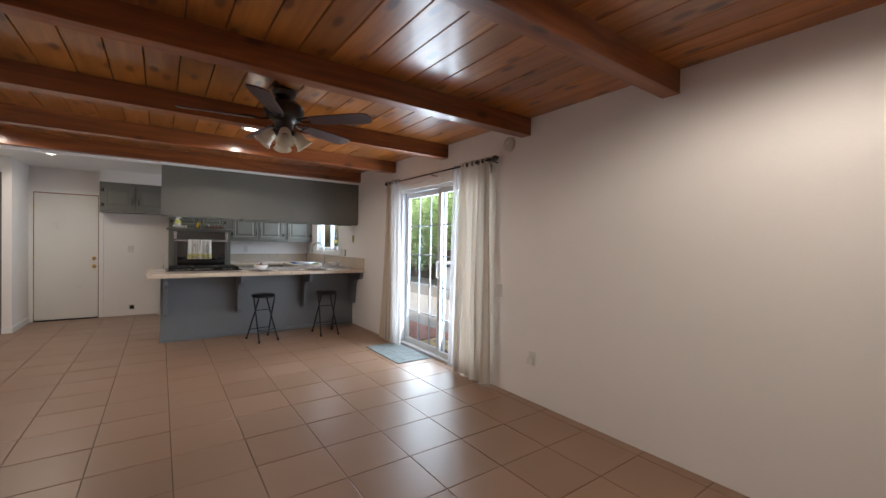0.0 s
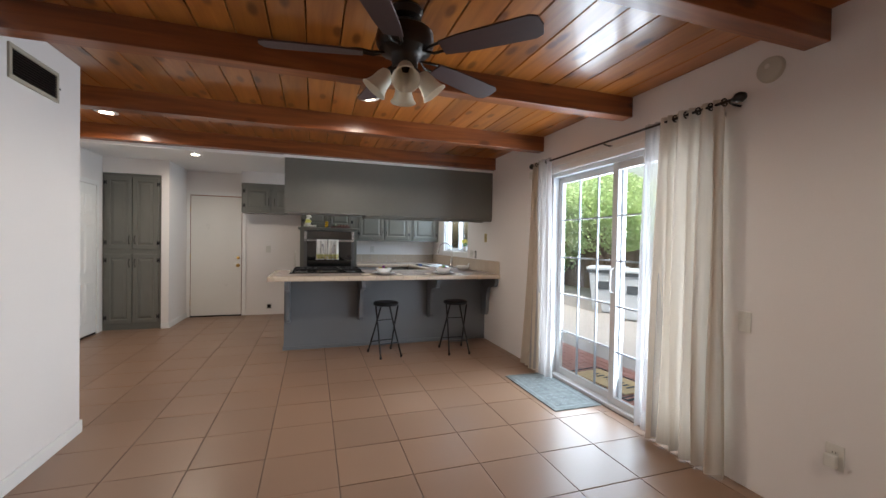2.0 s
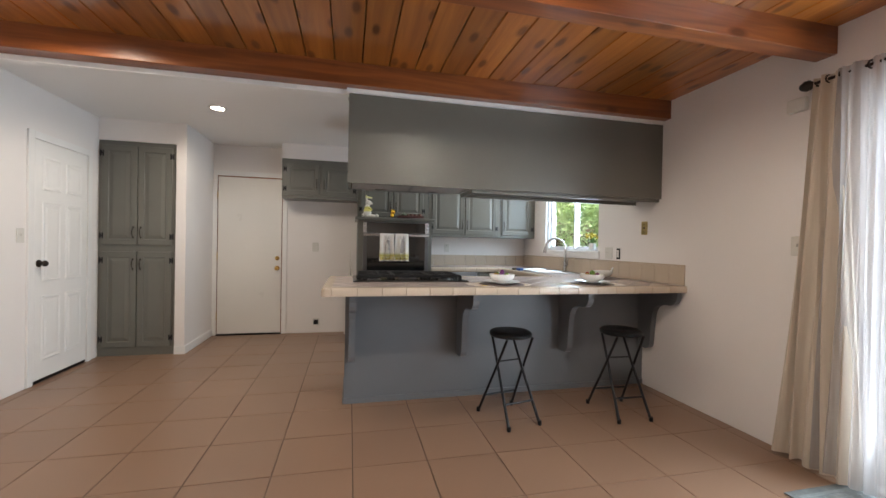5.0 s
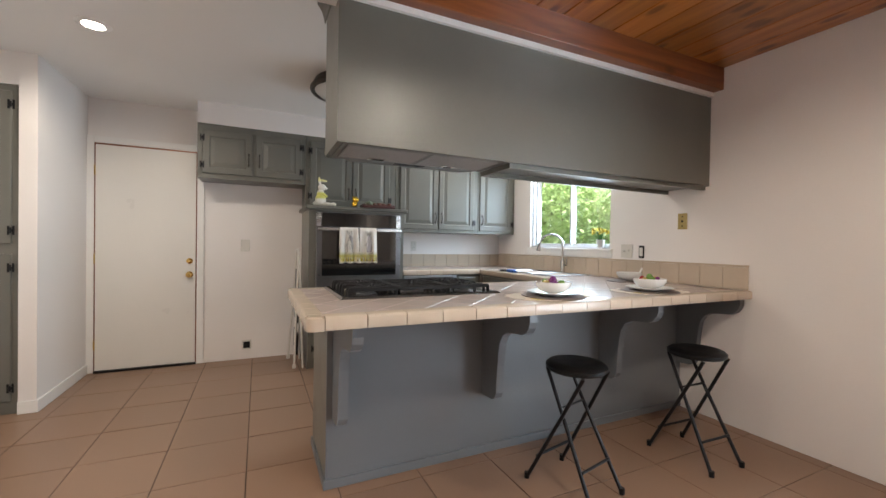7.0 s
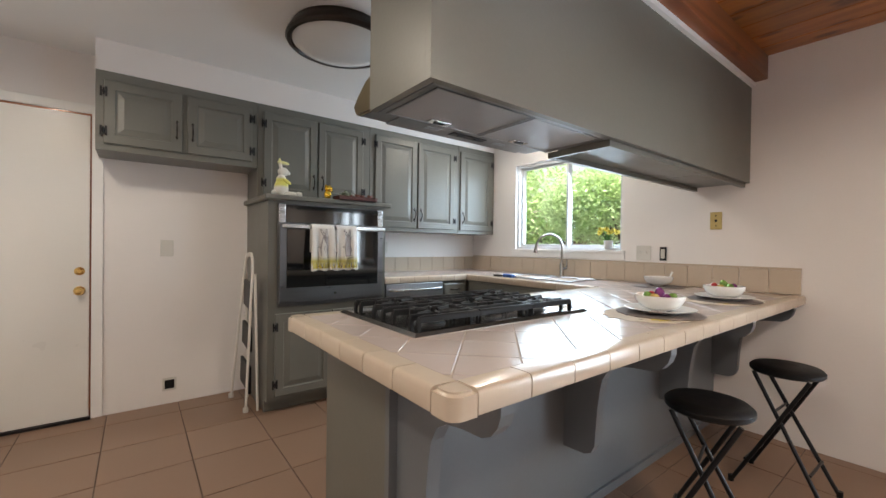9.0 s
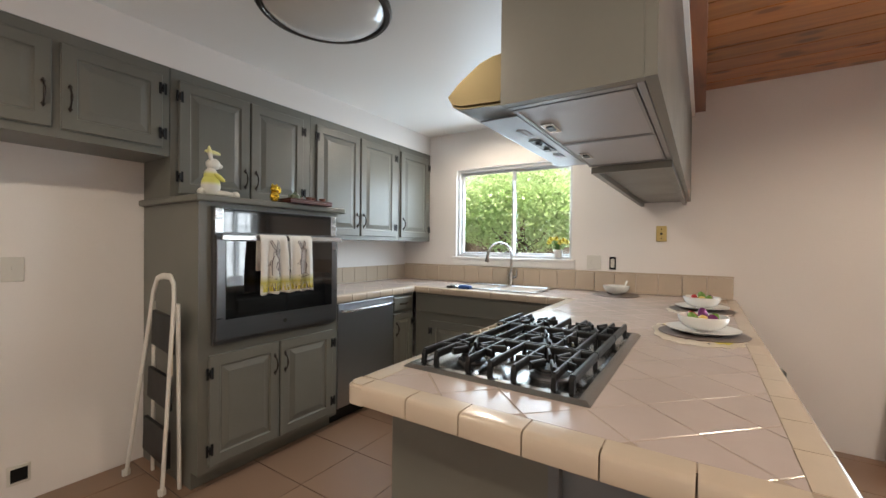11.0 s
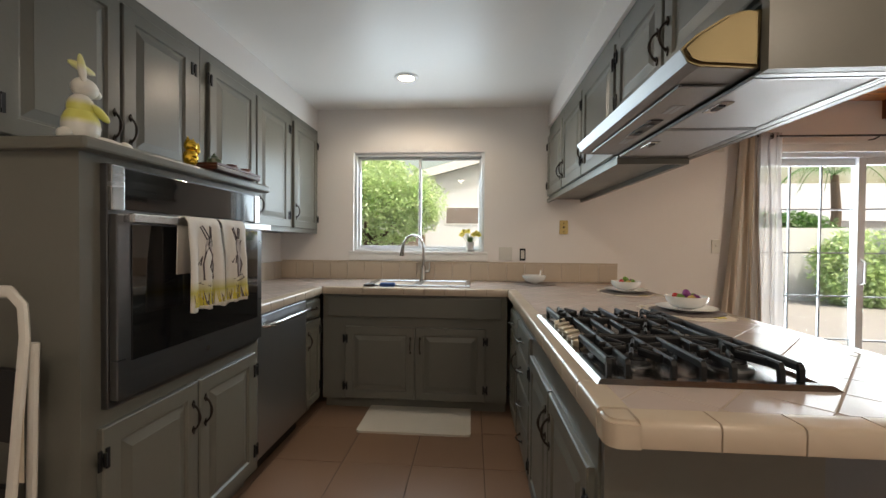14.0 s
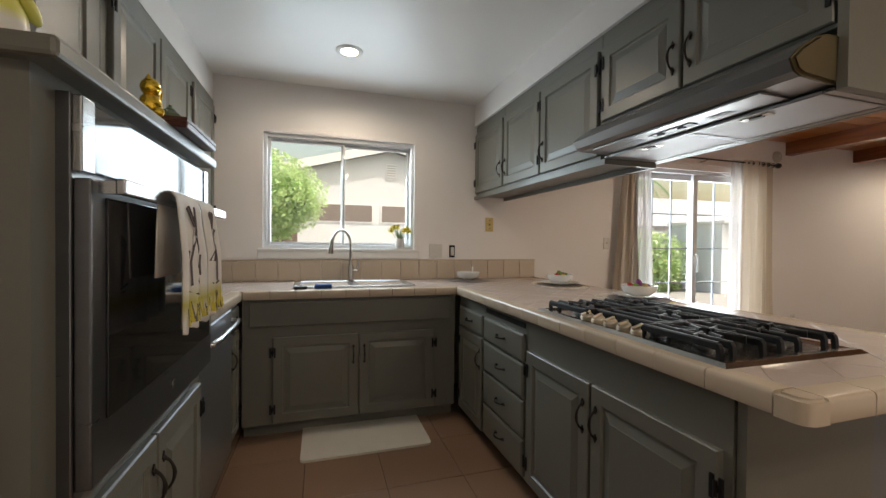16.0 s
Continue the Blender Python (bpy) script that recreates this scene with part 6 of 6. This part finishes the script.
# ---- tiles ----
def clip_poly(poly, x0, x1, y0, y1):
    for ax, lim, sgn in ((0, x0, 1), (0, x1, -1), (1, y0, 1), (1, y1, -1)):
        out = []
        for i, p in enumerate(poly):
            q = poly[(i + 1) % len(poly)]
            a, b = sgn * (p[ax] - lim), sgn * (q[ax] - lim)
            if a >= 0:
                out.append(p)
            if (a >= 0) != (b >= 0):
                t = a / (a - b)
                out.append((p[0] + (q[0] - p[0]) * t, p[1] + (q[1] - p[1]) * t))
        poly = out
        if len(poly) < 3:
            return []
    return poly


def poly_area(p):
    return abs(sum(p[i][0] * p[(i + 1) % len(p)][1] - p[(i + 1) % len(p)][0] * p[i][1] for i in range(len(p)))) / 2


tile_top = 0.9195
PITCH = 0.155
regions = [(0.125, 2.795, 6.095, 6.975), (2.215, 2.258, 6.978, 8.46), (2.26, 2.716, 6.978, 7.308), (2.26, 2.716, 8.122, 8.46), (2.718, 2.795, 6.978, 8.46), (1.252, 2.795, 8.463, 9.03)]
h = PITCH / 2 - 0.0017
for rx0, rx1, ry0, ry1 in regions:
    for i in range(-70, 80):
        for j in range(-10, 90):
            cx = 0.14 + (i - j) * PITCH / math.sqrt(2)
            cy = 6.02 + (i + j) * PITCH / math.sqrt(2)
            if not (rx0 - 0.11 < cx < rx1 + 0.11 and ry0 - 0.11 < cy < ry1 + 0.11):
                continue
            d = h * math.sqrt(2)
            poly = clip_poly([(cx + d, cy), (cx, cy + d), (cx - d, cy), (cx, cy - d)], rx0, rx1, ry0, ry1)
            if len(poly) < 3 or poly_area(poly) < 0.0005:
                continue
            poly = [(p[0] - cx, p[1] - cy) for p in poly]
            mx, my = sum(p[0] for p in poly) / len(poly), sum(p[1] for p in poly) / len(poly)
            bm = bmesh.new()
            lo = [bm.verts.new((p[0], p[1], 0)) for p in poly]
            mid = [bm.verts.new((p[0], p[1], 0.0045)) for p in poly]
            hi = []
            for p in poly:
                v = Vector((p[0] - mx, p[1] - my))
                v = v * max(0.3, 1 - 0.0022 / max(v.length, 0.004))
                hi.append(bm.verts.new((mx + v.x, my + v.y, 0.006)))
            for k in range(len(poly)):
                n2 = (k + 1) % len(poly)
                bm.faces.new((lo[k], lo[n2], mid[n2], mid[k]))
                bm.faces.new((mid[k], mid[n2], hi[n2], hi[k]))
            bm.faces.new(hi)
            part("tile", bm, M_CTILE, ctop, at=pose(cx, cy, tile_top - 0.006 + 0.0002 * ((i * 7 + j * 3) % 3)))



def edge_bm(length):
    """A rounded edge tile lying along x, its face at y = 0 towards -y."""
    pr = [(0.064, -0.0005), (0.012, 0.0), (0.006, -0.0015), (0.002, -0.005), (0.0, -0.012), (0.0, -0.048), (0.002, -0.052), (0.018, -0.053), (0.018, -0.012), (0.064, -0.008)]
    g = 0.0018
    return prism([(a, b) for a, b in pr], g, length - g, axis="x")


meshes = {}


def edge_run(p, q, rz):
    """Edge tiles from p towards q; rz turns the tile's face."""
    p, q = Vector(p), Vector(q)
    n = max(1, round((q - p).length / 0.159))
    L = (q - p).length / n
    key = round(L, 4)
    if key not in meshes:
        meshes[key] = finish(edge_bm(L), "edge_tile", M_CETILE, True)
    d = (q - p).normalized()
    for k in range(n):
        o = new("edge_tile", meshes[key])
        o.parent = ctop
        a = p + d * (L * k)
        o.matrix_basis = pose(a.x, a.y, tile_top + 0.001, 0, 0, rz)


edge_run((0.125, 6.03, 0), (2.81, 6.03, 0), 0)
edge_run((0.06, 6.98, 0), (0.06, 6.095, 0), -90)
edge_run((2.15, 7.04, 0), (0.125, 7.04, 0), 180)
edge_run((2.15, 8.392, 0), (2.15, 7.04, 0), -90)
edge_run((1.25, 8.395, 0), (2.15, 8.395, 0), 0)
# rounded corner pieces
for x, y, a in ((0.06, 6.03, 0), (0.06, 7.04, -90)):
    out = [(0.0635, 0.0), (0.0635, 0.0635), (0.0, 0.0635), (0.0, 0.03)] + [(0.03 - 0.03 * math.cos(radians(t)), 0.03 - 0.03 * math.sin(radians(t))) for t in (20, 45, 70)] + [(0.03, 0.0)]
    bm = prism(out, -0.053, 0.001, axis="z")
    bmesh.ops.bevel(bm, geom=[e for e in bm.edges if all(v.co.z > 0 for v in e.verts)], offset=0.008, segments=3, affect="EDGES")
    part("corner_tile", bm, M_CETILE, ctop, smooth=True, at=pose(x, y, tile_top + 0.0005, 0, 0, a))

bs = tagged(new("backsplash"), "cream ceramic tile backsplash row above the counter", "backsplash", kind="structure")
bt = finish(box(-0.0775, 0.0775, -0.01, 0, 0, 0.15, bevel=0.003), "tile", M_CETILE)
y = 6.13
while y < 9.0:
    o = new("tile", bt)
    o.parent = bs
    o.matrix_basis = pose(EX - 0.0015, y, 0.9215, 0, 0, -90)
    y += 0.1575
x = 1.33
while x < 2.75:
    o = new("tile", bt)
    o.parent = bs
    o.matrix_basis = pose(x, NY - 0.0015, 0.9215)
    x += 0.1575
part("cap", boxes([(EX - 0.012, EX - 0.0012, 6.05, NY - 0.015, 1.0725, 1.086)], bevel=0.003), M_CETILE, bs)

TXP, TYP = 0.4085, 0.4015
ft = {}
for i in range(-8, 8):
    for j in range(-15, 16):
        x0, y0 = 0.266 + TXP * i, 3.205 + TYP * j
        x1, y1 = x0 + TXP, y0 + TYP
        x0, x1, y0, y1 = max(x0, WX), min(x1, EX), max(y0, SY), min(y1, NY)
        if x1 - x0 < 0.03 or y1 - y0 < 0.03 or (x1 < NEARX and y1 < 4.71):
            continue
        key = (round(x1 - x0, 3), round(y1 - y0, 3))
        if key not in ft:
            w, l = key[0] / 2 - 0.0025, key[1] / 2 - 0.0025
            bm = bmesh.new()
            rows = []
            for ins, z in ((0, -0.008), (0, -0.001), (0.002, -0.0003), (0.006, 0.0)):
                rows.append([bm.verts.new(p) for p in ((-w + ins, -l + ins, z), (w - ins, -l + ins, z), (w - ins, l - ins, z), (-w + ins, l - ins, z))])
            for a, b in zip(rows, rows[1:]):
                for k in range(4):
                    bm.faces.new((a[k], a[(k + 1) % 4], b[(k + 1) % 4], b[k]))
            bm.faces.new(rows[-1])
            ft[key] = finish(bm, "tile", M_TILE)
        o = new("tile", ft[key])
        o.parent = floor
        r = random.Random(i * 100 + j)
        o.matrix_basis = pose((x0 + x1) / 2, (y0 + y1) / 2, r.uniform(-0.0004, 0.0), r.uniform(-0.2, 0.2), r.uniform(-0.2, 0.2))
